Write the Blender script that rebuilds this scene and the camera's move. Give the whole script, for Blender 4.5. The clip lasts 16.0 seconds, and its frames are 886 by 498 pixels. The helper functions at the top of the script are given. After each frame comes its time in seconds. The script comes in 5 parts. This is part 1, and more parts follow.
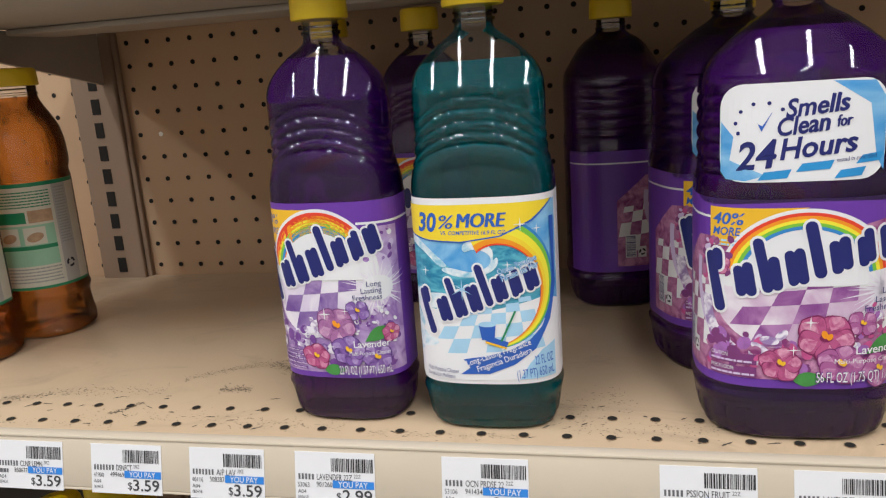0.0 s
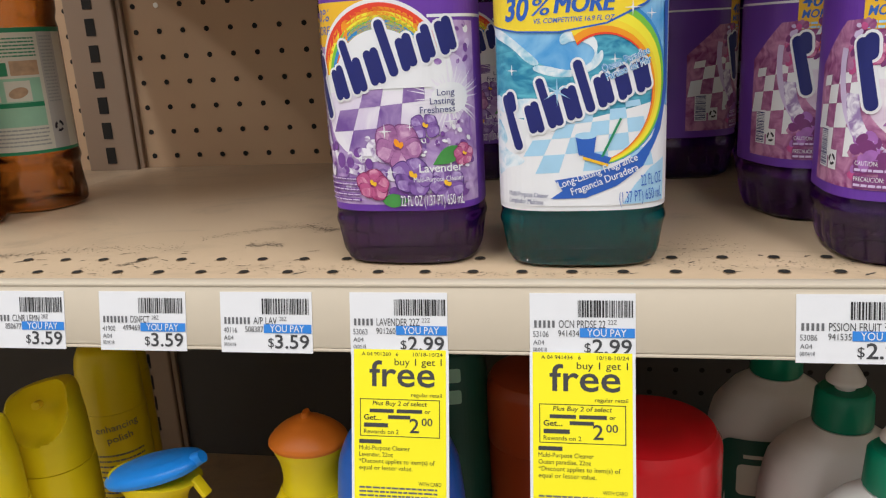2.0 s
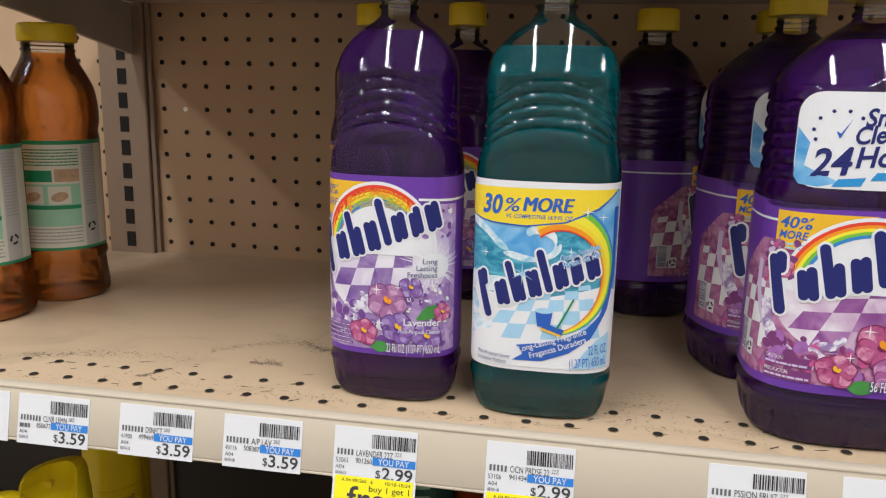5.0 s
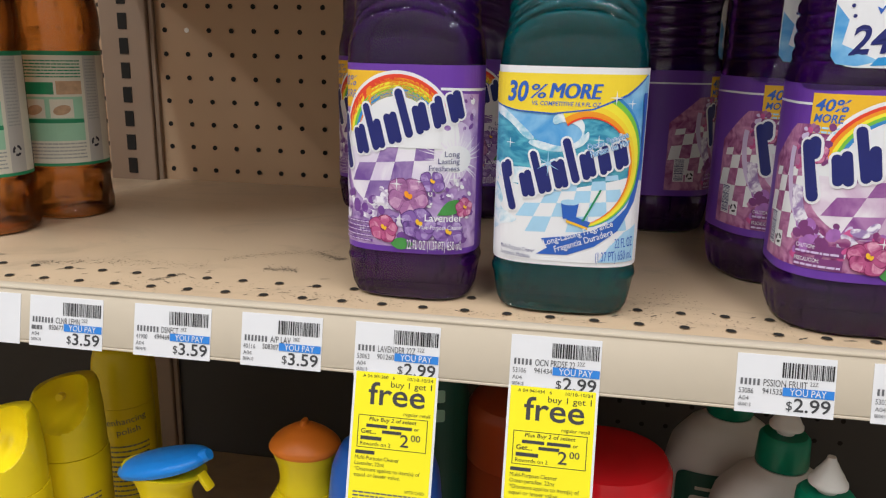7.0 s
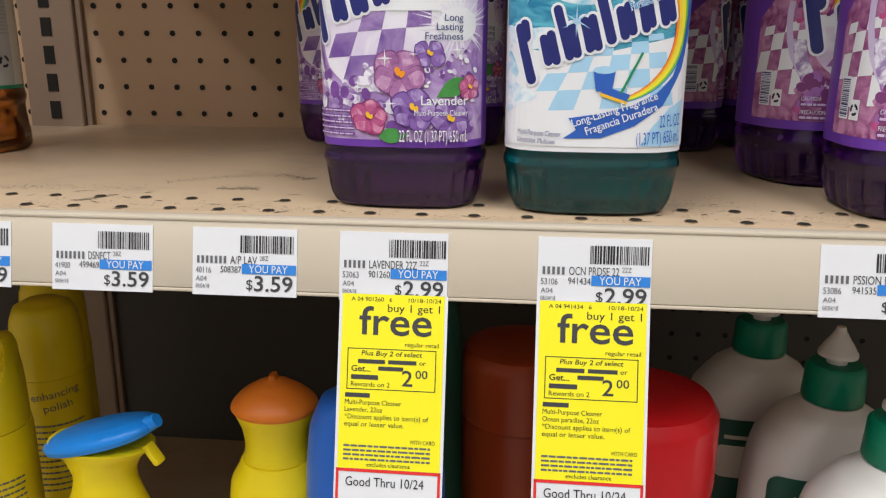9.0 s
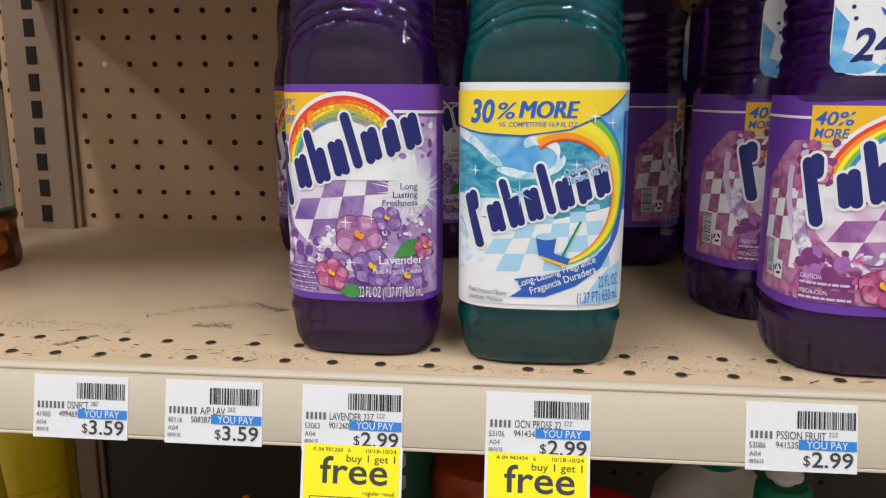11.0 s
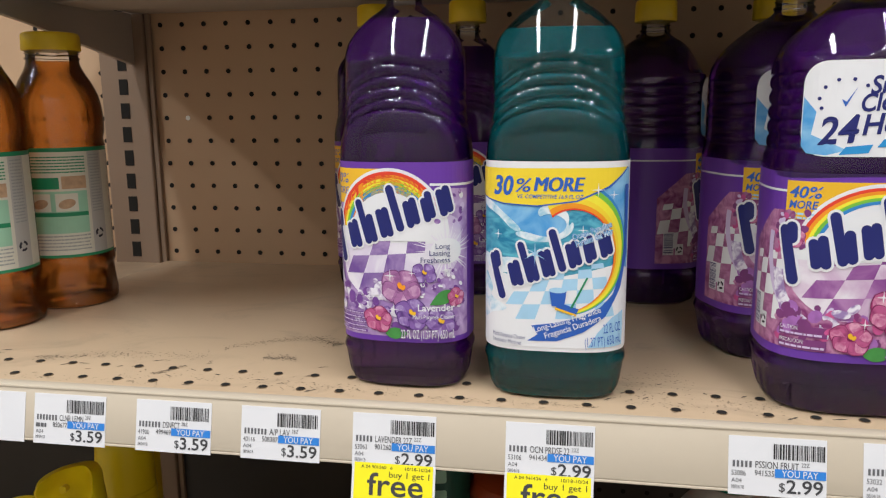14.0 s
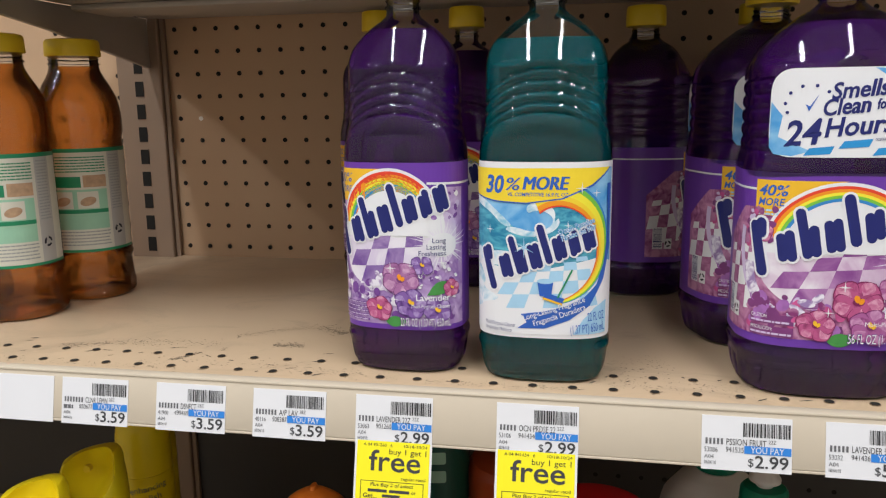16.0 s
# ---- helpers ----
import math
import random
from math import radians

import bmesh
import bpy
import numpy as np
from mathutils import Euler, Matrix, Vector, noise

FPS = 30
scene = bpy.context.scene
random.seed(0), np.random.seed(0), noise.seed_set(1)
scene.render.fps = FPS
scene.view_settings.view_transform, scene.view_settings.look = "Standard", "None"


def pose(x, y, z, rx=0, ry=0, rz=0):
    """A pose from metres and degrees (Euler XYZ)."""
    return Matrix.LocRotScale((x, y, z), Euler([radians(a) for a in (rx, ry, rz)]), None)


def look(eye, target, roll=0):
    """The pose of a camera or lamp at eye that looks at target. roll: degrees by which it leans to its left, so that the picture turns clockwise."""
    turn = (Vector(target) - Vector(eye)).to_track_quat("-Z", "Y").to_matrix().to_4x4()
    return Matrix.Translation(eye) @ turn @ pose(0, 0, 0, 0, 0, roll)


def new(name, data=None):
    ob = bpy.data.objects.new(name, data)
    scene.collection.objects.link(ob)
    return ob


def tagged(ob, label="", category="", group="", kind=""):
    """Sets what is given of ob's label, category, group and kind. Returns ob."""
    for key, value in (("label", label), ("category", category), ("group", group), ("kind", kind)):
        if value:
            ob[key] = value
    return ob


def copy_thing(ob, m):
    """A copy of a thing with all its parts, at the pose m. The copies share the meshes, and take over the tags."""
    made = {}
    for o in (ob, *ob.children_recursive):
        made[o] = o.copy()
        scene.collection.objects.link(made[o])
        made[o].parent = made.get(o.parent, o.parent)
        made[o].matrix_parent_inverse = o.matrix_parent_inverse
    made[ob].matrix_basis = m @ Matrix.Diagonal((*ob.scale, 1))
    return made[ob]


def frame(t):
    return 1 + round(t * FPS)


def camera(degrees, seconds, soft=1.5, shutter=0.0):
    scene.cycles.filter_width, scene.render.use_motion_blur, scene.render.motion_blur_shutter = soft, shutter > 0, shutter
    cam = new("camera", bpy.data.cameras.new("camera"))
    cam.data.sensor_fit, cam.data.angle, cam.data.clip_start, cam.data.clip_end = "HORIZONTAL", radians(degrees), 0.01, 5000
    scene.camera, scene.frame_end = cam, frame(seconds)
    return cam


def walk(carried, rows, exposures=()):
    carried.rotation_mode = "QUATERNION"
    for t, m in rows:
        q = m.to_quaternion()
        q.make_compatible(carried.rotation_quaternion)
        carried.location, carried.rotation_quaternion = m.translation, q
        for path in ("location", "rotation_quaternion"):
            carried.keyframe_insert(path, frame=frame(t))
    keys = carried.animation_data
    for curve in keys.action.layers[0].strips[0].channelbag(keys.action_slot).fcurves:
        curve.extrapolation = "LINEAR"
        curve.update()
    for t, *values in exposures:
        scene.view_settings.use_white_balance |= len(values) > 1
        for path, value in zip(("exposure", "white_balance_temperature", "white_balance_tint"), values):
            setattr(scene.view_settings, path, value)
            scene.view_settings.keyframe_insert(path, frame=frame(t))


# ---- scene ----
cam = camera(59.2, 16.0, soft=1.2)
PATH = [
    (0, (0.144, 0.076, 1.217), (-0.29, 1.974, 0.758), -4.2),
    (0.5, (0.094, 0.092, 1.185), (-0.332, 2.001, 0.768), -4.3),
    (1, (0.086, 0.102, 1.155), (-0.313, 2.015, 0.728), -3.5),
    (1.5, (0.079, 0.106, 1.128), (-0.297, 2.009, 0.642), -2.9),
    (2, (0.069, 0.115, 1.12), (-0.288, 2.01, 0.59), -3.2),
    (2.5, (0.065, 0.125, 1.128), (-0.278, 2.022, 0.594), -3.7),
    (3, (0.066, 0.125, 1.147), (-0.275, 2.034, 0.661), -3.2),
    (3.5, (0.072, 0.11, 1.17), (-0.268, 2.036, 0.753), -1.4),
    (3.7, (0.074, 0.106, 1.176), (-0.265, 2.037, 0.782), -0.7),
    (5.8, (0.096, 0.046, 1.197), (-0.262, 1.964, 0.759), 1.4),
    (6, (0.093, 0.05, 1.187), (-0.263, 1.966, 0.738), 1.4),
    (6.5, (0.077, 0.057, 1.159), (-0.269, 1.969, 0.686), 1.4),
    (7, (0.074, 0.061, 1.153), (-0.257, 1.968, 0.649), 1.2),
    (7.5, (0.06, 0.072, 1.137), (-0.251, 1.979, 0.621), 0.6),
    (8, (0.051, 0.094, 1.116), (-0.224, 2.006, 0.598), 0.0),
    (8.2, (0.046, 0.103, 1.104), (-0.212, 2.018, 0.587), 0.0),
    (10.3, (0.031, 0.153, 1.074), (-0.122, 2.083, 0.571), 0.5),
    (10.5, (0.039, 0.143, 1.094), (-0.119, 2.08, 0.62), 0.4),
    (10.6, (0.044, 0.138, 1.105), (-0.121, 2.077, 0.642), 0.8),
    (11, (0.056, 0.119, 1.14), (-0.134, 2.069, 0.739), 0.1),
    (11.5, (0.066, 0.094, 1.162), (-0.166, 2.047, 0.796), -0.1),
    (12, (0.072, 0.082, 1.167), (-0.19, 2.034, 0.817), -0.2),
    (12.5, (0.084, 0.057, 1.183), (-0.215, 2.001, 0.822), -0.7),
    (13, (0.096, 0.054, 1.186), (-0.222, 1.994, 0.82), -0.4),
    (13.5, (0.089, 0.059, 1.176), (-0.233, 1.999, 0.811), 0.1),
    (14, (0.083, 0.054, 1.176), (-0.267, 1.989, 0.811), -0.6),
    (14.5, (0.098, 0.047, 1.18), (-0.278, 1.977, 0.812), -0.7),
    (15, (0.097, 0.041, 1.171), (-0.283, 1.968, 0.792), -0.3),
    (15.5, (0.095, 0.042, 1.174), (-0.273, 1.969, 0.787), -0.9),
    (16, (0.098, 0.02, 1.182), (-0.276, 1.948, 0.805), -0.8),
]
walk(cam, [(t, look(eye, target, roll)) for t, eye, target, roll in PATH])

# ---- world and lights ----
world = bpy.data.worlds.new("store_air")
world.use_nodes = True
world.node_tree.nodes["Background"].inputs[0].default_value = (0.9, 0.95, 1.0, 1)
world.node_tree.nodes["Background"].inputs[1].default_value = 0.02
scene.world = world
scene.view_settings.exposure = 0.0
LAMP_W = 17.6
for lx, side in ((-2.1, 1.0), (-0.75, 1.12), (0.6, 1.0), (1.95, 0.7)):
    for ly, share in ((-0.25, 1.0), (-1.25, 0.80)):
        lamp = bpy.data.lights.new("ceiling_tube", "AREA")
        lamp.shape, lamp.size, lamp.size_y, lamp.energy, lamp.color = "RECTANGLE", 0.12, 1.2, LAMP_W * share * side, (0.945, 0.965, 1.0)
        new("ceiling_tube", lamp).matrix_world = pose(lx, ly, 2.93)


# ---- materials ----
def mat(name, color, rough=0.5, metal=0.0, var=0.12, scale=30.0, fine=400.0, bump=0.05, trans=0.0, ior=1.45, coat=0.0, spec=0.5):
    """A painted, moulded or printed surface with broad and fine variation."""
    m = bpy.data.materials.new(name)
    m.use_nodes = True
    nt = m.node_tree
    b = nt.nodes["Principled BSDF"]
    b.inputs["Metallic"].default_value = metal
    b.inputs["Transmission Weight"].default_value = trans
    b.inputs["IOR"].default_value = ior
    b.inputs["Coat Weight"].default_value = coat
    b.inputs["Specular IOR Level"].default_value = spec
    co = nt.nodes.new("ShaderNodeTexCoord")
    n1, n2 = nt.nodes.new("ShaderNodeTexNoise"), nt.nodes.new("ShaderNodeTexNoise")
    n1.inputs["Scale"].default_value, n2.inputs["Scale"].default_value = scale, fine
    n1.inputs["Detail"].default_value = 5
    nt.links.new(co.outputs["Object"], n1.inputs["Vector"])
    nt.links.new(co.outputs["Object"], n2.inputs["Vector"])
    mix = nt.nodes.new("ShaderNodeMix")
    mix.data_type = "RGBA"
    mix.inputs["A"].default_value = (*[c * (1 - var) for c in color], 1)
    mix.inputs["B"].default_value = (*[min(1, c * (1 + var * 0.6)) for c in color], 1)
    nt.links.new(n1.outputs["Fac"], mix.inputs["Factor"])
    nt.links.new(mix.outputs["Result"], b.inputs["Base Color"])
    r = nt.nodes.new("ShaderNodeMapRange")
    r.inputs["To Min"].default_value, r.inputs["To Max"].default_value = rough * 0.8, min(1, rough * 1.2)
    nt.links.new(n1.outputs["Fac"], r.inputs["Value"])
    nt.links.new(r.outputs["Result"], b.inputs["Roughness"])
    if bump:
        bp = nt.nodes.new("ShaderNodeBump")
        bp.inputs["Strength"].default_value, bp.inputs["Distance"].default_value = bump, 0.0005
        nt.links.new(n2.outputs["Fac"], bp.inputs["Height"])
        nt.links.new(bp.outputs["Normal"], b.inputs["Normal"])
    return m


def clear_plastic(name, tint=(1, 1, 1)):
    """Thin clear wall: lets light straight through, with gloss that grows towards the edge."""
    m = bpy.data.materials.new(name)
    m.use_nodes = True
    nt = m.node_tree
    nt.nodes.remove(nt.nodes["Principled BSDF"])
    tr, gl, fr, mx = (nt.nodes.new(k) for k in ("ShaderNodeBsdfTransparent", "ShaderNodeBsdfGlossy", "ShaderNodeFresnel", "ShaderNodeMixShader"))
    tr.inputs["Color"].default_value = (*tint, 1)
    gl.inputs["Roughness"].default_value = 0.03
    fr.inputs["IOR"].default_value = 1.58
    nz, bp, co = nt.nodes.new("ShaderNodeTexNoise"), nt.nodes.new("ShaderNodeBump"), nt.nodes.new("ShaderNodeTexCoord")
    nz.inputs["Scale"].default_value = 60
    bp.inputs["Strength"].default_value, bp.inputs["Distance"].default_value = 0.06, 0.002
    nt.links.new(co.outputs["Object"], nz.inputs["Vector"])
    nt.links.new(nz.outputs["Fac"], bp.inputs["Height"])
    nt.links.new(bp.outputs["Normal"], gl.inputs["Normal"])
    nt.links.new(fr.outputs[0], mx.inputs[0])
    nt.links.new(tr.outputs[0], mx.inputs[1])
    nt.links.new(gl.outputs[0], mx.inputs[2])
    nt.links.new(mx.outputs[0], nt.nodes["Material Output"].inputs["Surface"])
    return m


def dyed(name, tint, body):
    """Clear dyed liquid: tints the light that goes through it, with some refraction and haze."""
    m = mat(name, body, 0.05, var=0.03, bump=0, trans=0.85, ior=1.25, spec=0.1)
    nt = m.node_tree
    tr, mx = nt.nodes.new("ShaderNodeBsdfTransparent"), nt.nodes.new("ShaderNodeMixShader")
    tr.inputs["Color"].default_value = (*tint, 1)
    mx.inputs[0].default_value = 0.40
    nt.links.new(tr.outputs[0], mx.inputs[1])
    nt.links.new(nt.nodes["Principled BSDF"].outputs[0], mx.inputs[2])
    nt.links.new(mx.outputs[0], nt.nodes["Material Output"].inputs["Surface"])
    return m


def worn_deck(name, color):
    """Cream enamel with dark scuffs, drag marks and a brownish film."""
    m = mat(name, color, rough=0.38, var=0.14, scale=6, fine=900, bump=0.03)
    nt = m.node_tree
    b = nt.nodes["Principled BSDF"]
    base = b.inputs["Base Color"].links[0].from_socket
    co = nt.nodes.new("ShaderNodeTexCoord")
    mp = nt.nodes.new("ShaderNodeMapping")
    mp.inputs["Rotation"].default_value = (0, 0, 0.6)
    mp.inputs["Scale"].default_value = (8, 13, 12)
    nt.links.new(co.outputs["Object"], mp.inputs["Vector"])
    n = nt.nodes.new("ShaderNodeTexNoise")
    n.inputs["Scale"].default_value, n.inputs["Detail"].default_value, n.inputs["Roughness"].default_value = 1.0, 8, 0.72
    n.inputs["Distortion"].default_value = 1.2
    nt.links.new(mp.outputs["Vector"], n.inputs["Vector"])
    mask = nt.nodes.new("ShaderNodeMapRange")
    mask.inputs["From Min"].default_value, mask.inputs["From Max"].default_value, mask.inputs["To Max"].default_value = 0.52, 0.80, 0.55
    nt.links.new(n.outputs["Fac"], mask.inputs["Value"])
    mx = nt.nodes.new("ShaderNodeMix")
    mx.data_type = "RGBA"
    mx.inputs["B"].default_value = (0.16, 0.125, 0.09, 1)
    nt.links.new(mask.outputs["Result"], mx.inputs["Factor"])
    nt.links.new(base, mx.inputs["A"])
    nt.links.new(mx.outputs["Result"], b.inputs["Base Color"])
    return m


CREAM = (0.53, 0.39, 0.255)
M_RAIL = mat("cream_enamel", (0.58, 0.50, 0.39), 0.35, var=0.05, scale=14, fine=600, bump=0.03)
M_DECK = worn_deck("worn_cream_enamel", CREAM)
M_PEG = mat("cream_hardboard", (0.52, 0.35, 0.215), 0.6, var=0.10, scale=10, fine=500, bump=0.08)
# upright's cream, darkened to carry the shade cast by the shelf above
M_STEEL_SHADED = mat("shade_darkened_cream_enamel", (0.28, 0.195, 0.135), 0.45, var=0.08, scale=12, fine=500, bump=0.04)
M_UNDER = mat("grey_shelf_underside", (0.42, 0.38, 0.33), 0.55, var=0.15, scale=8)
M_HOLE = mat("dark_hole", (0.012, 0.010, 0.008), 0.9, var=0.2)
M_SCUFF = mat("rubbed_grime", (0.09, 0.075, 0.06), 0.8, var=0.4, scale=120)
M_FLOOR = mat("vinyl_floor", (0.36, 0.335, 0.295), 0.35, var=0.15, scale=3)
M_WALL = mat("plain_wall", (0.50, 0.47, 0.43), 0.8, var=0.1, scale=2)
M_CEIL = mat("ceiling_tile", (0.84, 0.84, 0.82), 0.9, var=0.06, scale=8)
M_CLEAR = clear_plastic("clear_bottle_plastic")
M_PURPLE = mat("purple_liquid", (0.19, 0.020, 0.40), 0.0, var=0.03, bump=0, trans=0.77, ior=1.22, spec=0.1)
M_TEAL = mat("teal_liquid", (0.0, 0.44, 0.50), 0.0, var=0.03, bump=0, trans=0.78, ior=1.22, spec=0.1)
M_AMBER = dyed("amber_liquid", (0.90, 0.58, 0.26), (0.70, 0.34, 0.11))
M_YCAP = mat("yellow_cap_plastic", (0.80, 0.56, 0.02), 0.35, var=0.05)
M_YBODY = mat("yellow_can_plastic", (0.86, 0.66, 0.01), 0.32, var=0.05)
M_BLUECAP = mat("sky_blue_plastic", (0.01, 0.25, 0.80), 0.32, var=0.04)
M_BLUE = mat("blue_plastic", (0.02, 0.14, 0.60), 0.3, var=0.05)
M_ORANGE = mat("orange_plastic", (0.86, 0.22, 0.02), 0.38, var=0.05)
M_RED = mat("red_plastic", (0.66, 0.008, 0.015), 0.22, var=0.04, bump=0.02)
M_DKRED = mat("dark_red_plastic", (0.48, 0.075, 0.02), 0.3, var=0.06)
M_WHITE = mat("white_plastic", (0.74, 0.72, 0.68), 0.35, var=0.05)
M_GREEN = mat("green_plastic", (0.0, 0.22, 0.12), 0.35, var=0.05)
M_DKGREEN = mat("dark_green_print", (0.01, 0.09, 0.06), 0.45, var=0.06)
M_PAPER = mat("white_tag_paper", (0.75, 0.75, 0.77), 0.55, var=0.02, fine=900)
M_YTAG = mat("yellow_tag_paper", (0.92, 0.82, 0.015), 0.5, var=0.02, fine=900)
M_INK = mat("black_ink", (0.02, 0.02, 0.022), 0.6, var=0.1)
M_GREYINK = mat("grey_ink", (0.13, 0.13, 0.14), 0.6, var=0.1)
M_DARKINK = mat("dark_grey_ink", (0.05, 0.05, 0.055), 0.6, var=0.1)
M_TAGBLUE = mat("tag_blue_ink", (0.03, 0.22, 0.66), 0.5, var=0.03)
M_REDINK = mat("red_ink", (0.75, 0.03, 0.03), 0.5, var=0.03)


def ink(name, c, rough=0.32, var=0.06, scale=90):
    return mat(name, c, rough, var=var, scale=scale, bump=0)


def ink2(name, c0, c1, scale=60, lo=0.35, hi=0.65, stretch=(1, 1, 1), twist=0.8, rough=0.32):
    """Printed artwork that swims between two colours."""
    m = mat(name, c0, rough, bump=0)
    nt = m.node_tree
    b = nt.nodes["Principled BSDF"]
    co, mp, n = (nt.nodes.new(k) for k in ("ShaderNodeTexCoord", "ShaderNodeMapping", "ShaderNodeTexNoise"))
    mp.inputs["Scale"].default_value = stretch
    n.inputs["Scale"].default_value, n.inputs["Detail"].default_value, n.inputs["Distortion"].default_value = scale, 5, twist
    k, mx = nt.nodes.new("ShaderNodeMapRange"), nt.nodes.new("ShaderNodeMix")
    k.inputs["From Min"].default_value, k.inputs["From Max"].default_value = lo, hi
    mx.data_type = "RGBA"
    mx.inputs["A"].default_value, mx.inputs["B"].default_value = (*c0, 1), (*c1, 1)
    nt.links.new(co.outputs["Object"], mp.inputs["Vector"])
    nt.links.new(mp.outputs["Vector"], n.inputs["Vector"])
    nt.links.new(n.outputs["Fac"], k.inputs["Value"])
    nt.links.new(k.outputs["Result"], mx.inputs["Factor"])
    nt.links.new(mx.outputs["Result"], b.inputs["Base Color"])
    return m


I_WHITE = ink("label_white", (0.82, 0.82, 0.84), var=0.03)
I_PURPLE = ink("label_purple", (0.15, 0.045, 0.37))
I_LILAC = ink2("label_lilac", (0.27, 0.13, 0.42), (0.58, 0.42, 0.68), 90, 0.34, 0.66)
I_TILE = ink2("label_tile_purple", (0.17, 0.08, 0.32), (0.40, 0.27, 0.52), 60)
I_HAZE = ink2("label_lilac_haze", (0.62, 0.50, 0.72), (0.82, 0.78, 0.85), 40, 0.35, 0.6)
I_RHAZE = ink2("label_rose_haze", (0.60, 0.40, 0.58), (0.82, 0.76, 0.82), 40, 0.35, 0.6)
I_RTILE = ink2("label_tile_plum", (0.24, 0.06, 0.27), (0.46, 0.22, 0.46), 60)
I_SPLASH = ink2("label_splash", (0.34, 0.22, 0.46), (0.84, 0.80, 0.88), 190, 0.40, 0.58)
I_PALELILAC = ink("label_pale_lilac", (0.66, 0.54, 0.76), var=0.15)
I_GOLD = ink("label_gold", (0.88, 0.50, 0.03))
I_YELLOW = ink("label_yellow", (0.92, 0.68, 0.04))
I_NAVY = ink("label_navy", (0.018, 0.024, 0.16), var=0.1)
I_RED = ink("rainbow_red", (0.80, 0.06, 0.03))
I_ORANGE = ink("rainbow_orange", (0.90, 0.32, 0.02))
I_RYEL = ink("rainbow_yellow", (0.92, 0.80, 0.05))
I_RGREEN = ink("rainbow_green", (0.20, 0.55, 0.06))
I_RBLUE = ink("rainbow_blue", (0.04, 0.25, 0.60))
I_PINK = ink("petal_pink", (0.62, 0.10, 0.30), var=0.4, scale=220)
I_MAUVE = ink("petal_mauve", (0.42, 0.16, 0.50), var=0.4, scale=220)
I_DEEP = ink("petal_deep", (0.20, 0.07, 0.33), var=0.4, scale=220)
I_LEAF = ink("leaf_green", (0.07, 0.30, 0.07), var=0.3, scale=220)
I_SKY = ink2("label_sky_blue", (0.07, 0.33, 0.70), (0.34, 0.64, 0.86), 45, 0.38, 0.70)
I_SEA = ink2("label_sea_teal", (0.015, 0.20, 0.36), (0.13, 0.50, 0.62), 70, 0.36, 0.68, (1, 1, 2.2), 1.6)
I_FOAM = ink2("label_foam", (0.26, 0.56, 0.72), (0.80, 0.86, 0.90), 120, 0.32, 0.56)
I_PALEBLUE = ink("label_pale_blue", (0.40, 0.66, 0.86), var=0.15)
I_COBALT = ink("label_cobalt", (0.03, 0.12, 0.50))
I_BERRY = ink2("label_berry", (0.24, 0.04, 0.17), (0.60, 0.28, 0.46), 120, 0.36, 0.66)
I_PLUM = ink("label_plum", (0.22, 0.05, 0.20), var=0.3)
I_PALEGREEN = ink("label_pale_green", (0.34, 0.62, 0.44), var=0.1)
I_GREEN = ink("label_green", (0.02, 0.26, 0.12), var=0.1)
I_TILEBLUE = ink("label_tile_blue", (0.03, 0.30, 0.66), var=0.15)
I_CREAM = ink("label_cream", (0.70, 0.68, 0.58), var=0.06)
I_TAN = ink("label_photo_tan", (0.55, 0.36, 0.22), var=0.5, scale=200)


# ---- building kit ----
def thing(name, label, category, at=(0, 0, 0), rz=0.0, group="", kind=""):
    e = new(name)
    e.empty_display_size = 0.02
    e.matrix_basis = pose(*at, 0, 0, rz)
    return tagged(e, label, category, group, kind)


def part(name, bm, material, parent=None, label="", smooth=False):
    me = bpy.data.meshes.new(name)
    bm.normal_update()
    for f in bm.faces:
        f.smooth = smooth
    bm.to_mesh(me)
    bm.free()
    me.materials.append(material)
    if smooth:
        me.set_sharp_from_angle(angle=radians(40))
    ob = new(name, me)
    ob.parent = parent
    if label:
        ob["label"] = label
    return ob


def setting(name, bm, material, label, category, smooth=False):
    return tagged(part(name, bm, material, None, label, smooth), label, category, "", "structure")


def box(x0, y0, z0, x1, y1, z1, bevel=0.0, bm=None):
    bm = bm or bmesh.new()
    r = bmesh.ops.create_cube(bm, size=1)
    for v in r["verts"]:
        v.co = Vector((x0 + (v.co.x + 0.5) * (x1 - x0), y0 + (v.co.y + 0.5) * (y1 - y0), z0 + (v.co.z + 0.5) * (z1 - z0)))
    if bevel:
        es = list({e for v in r["verts"] for e in v.link_edges})
        bmesh.ops.bevel(bm, geom=es, offset=bevel, segments=2, affect="EDGES", profile=0.5)
    return bm


def section(a, b, n, seg):
    """Points of a rounded outline, evenly spaced, half width a, half depth b; n 2 is an ellipse, more is squarer."""
    t = np.linspace(0, 2 * math.pi, 721)
    c, s = np.cos(t), np.sin(t)
    x, y = a * np.sign(c) * np.abs(c) ** (2 / n), b * np.sign(s) * np.abs(s) ** (2 / n)
    run = np.concatenate(([0], np.cumsum(np.hypot(np.diff(x), np.diff(y)))))
    at = np.arange(seg) * run[-1] / seg
    return [(float(p), float(q)) for p, q in zip(np.interp(at, run, x), np.interp(at, run, y))]


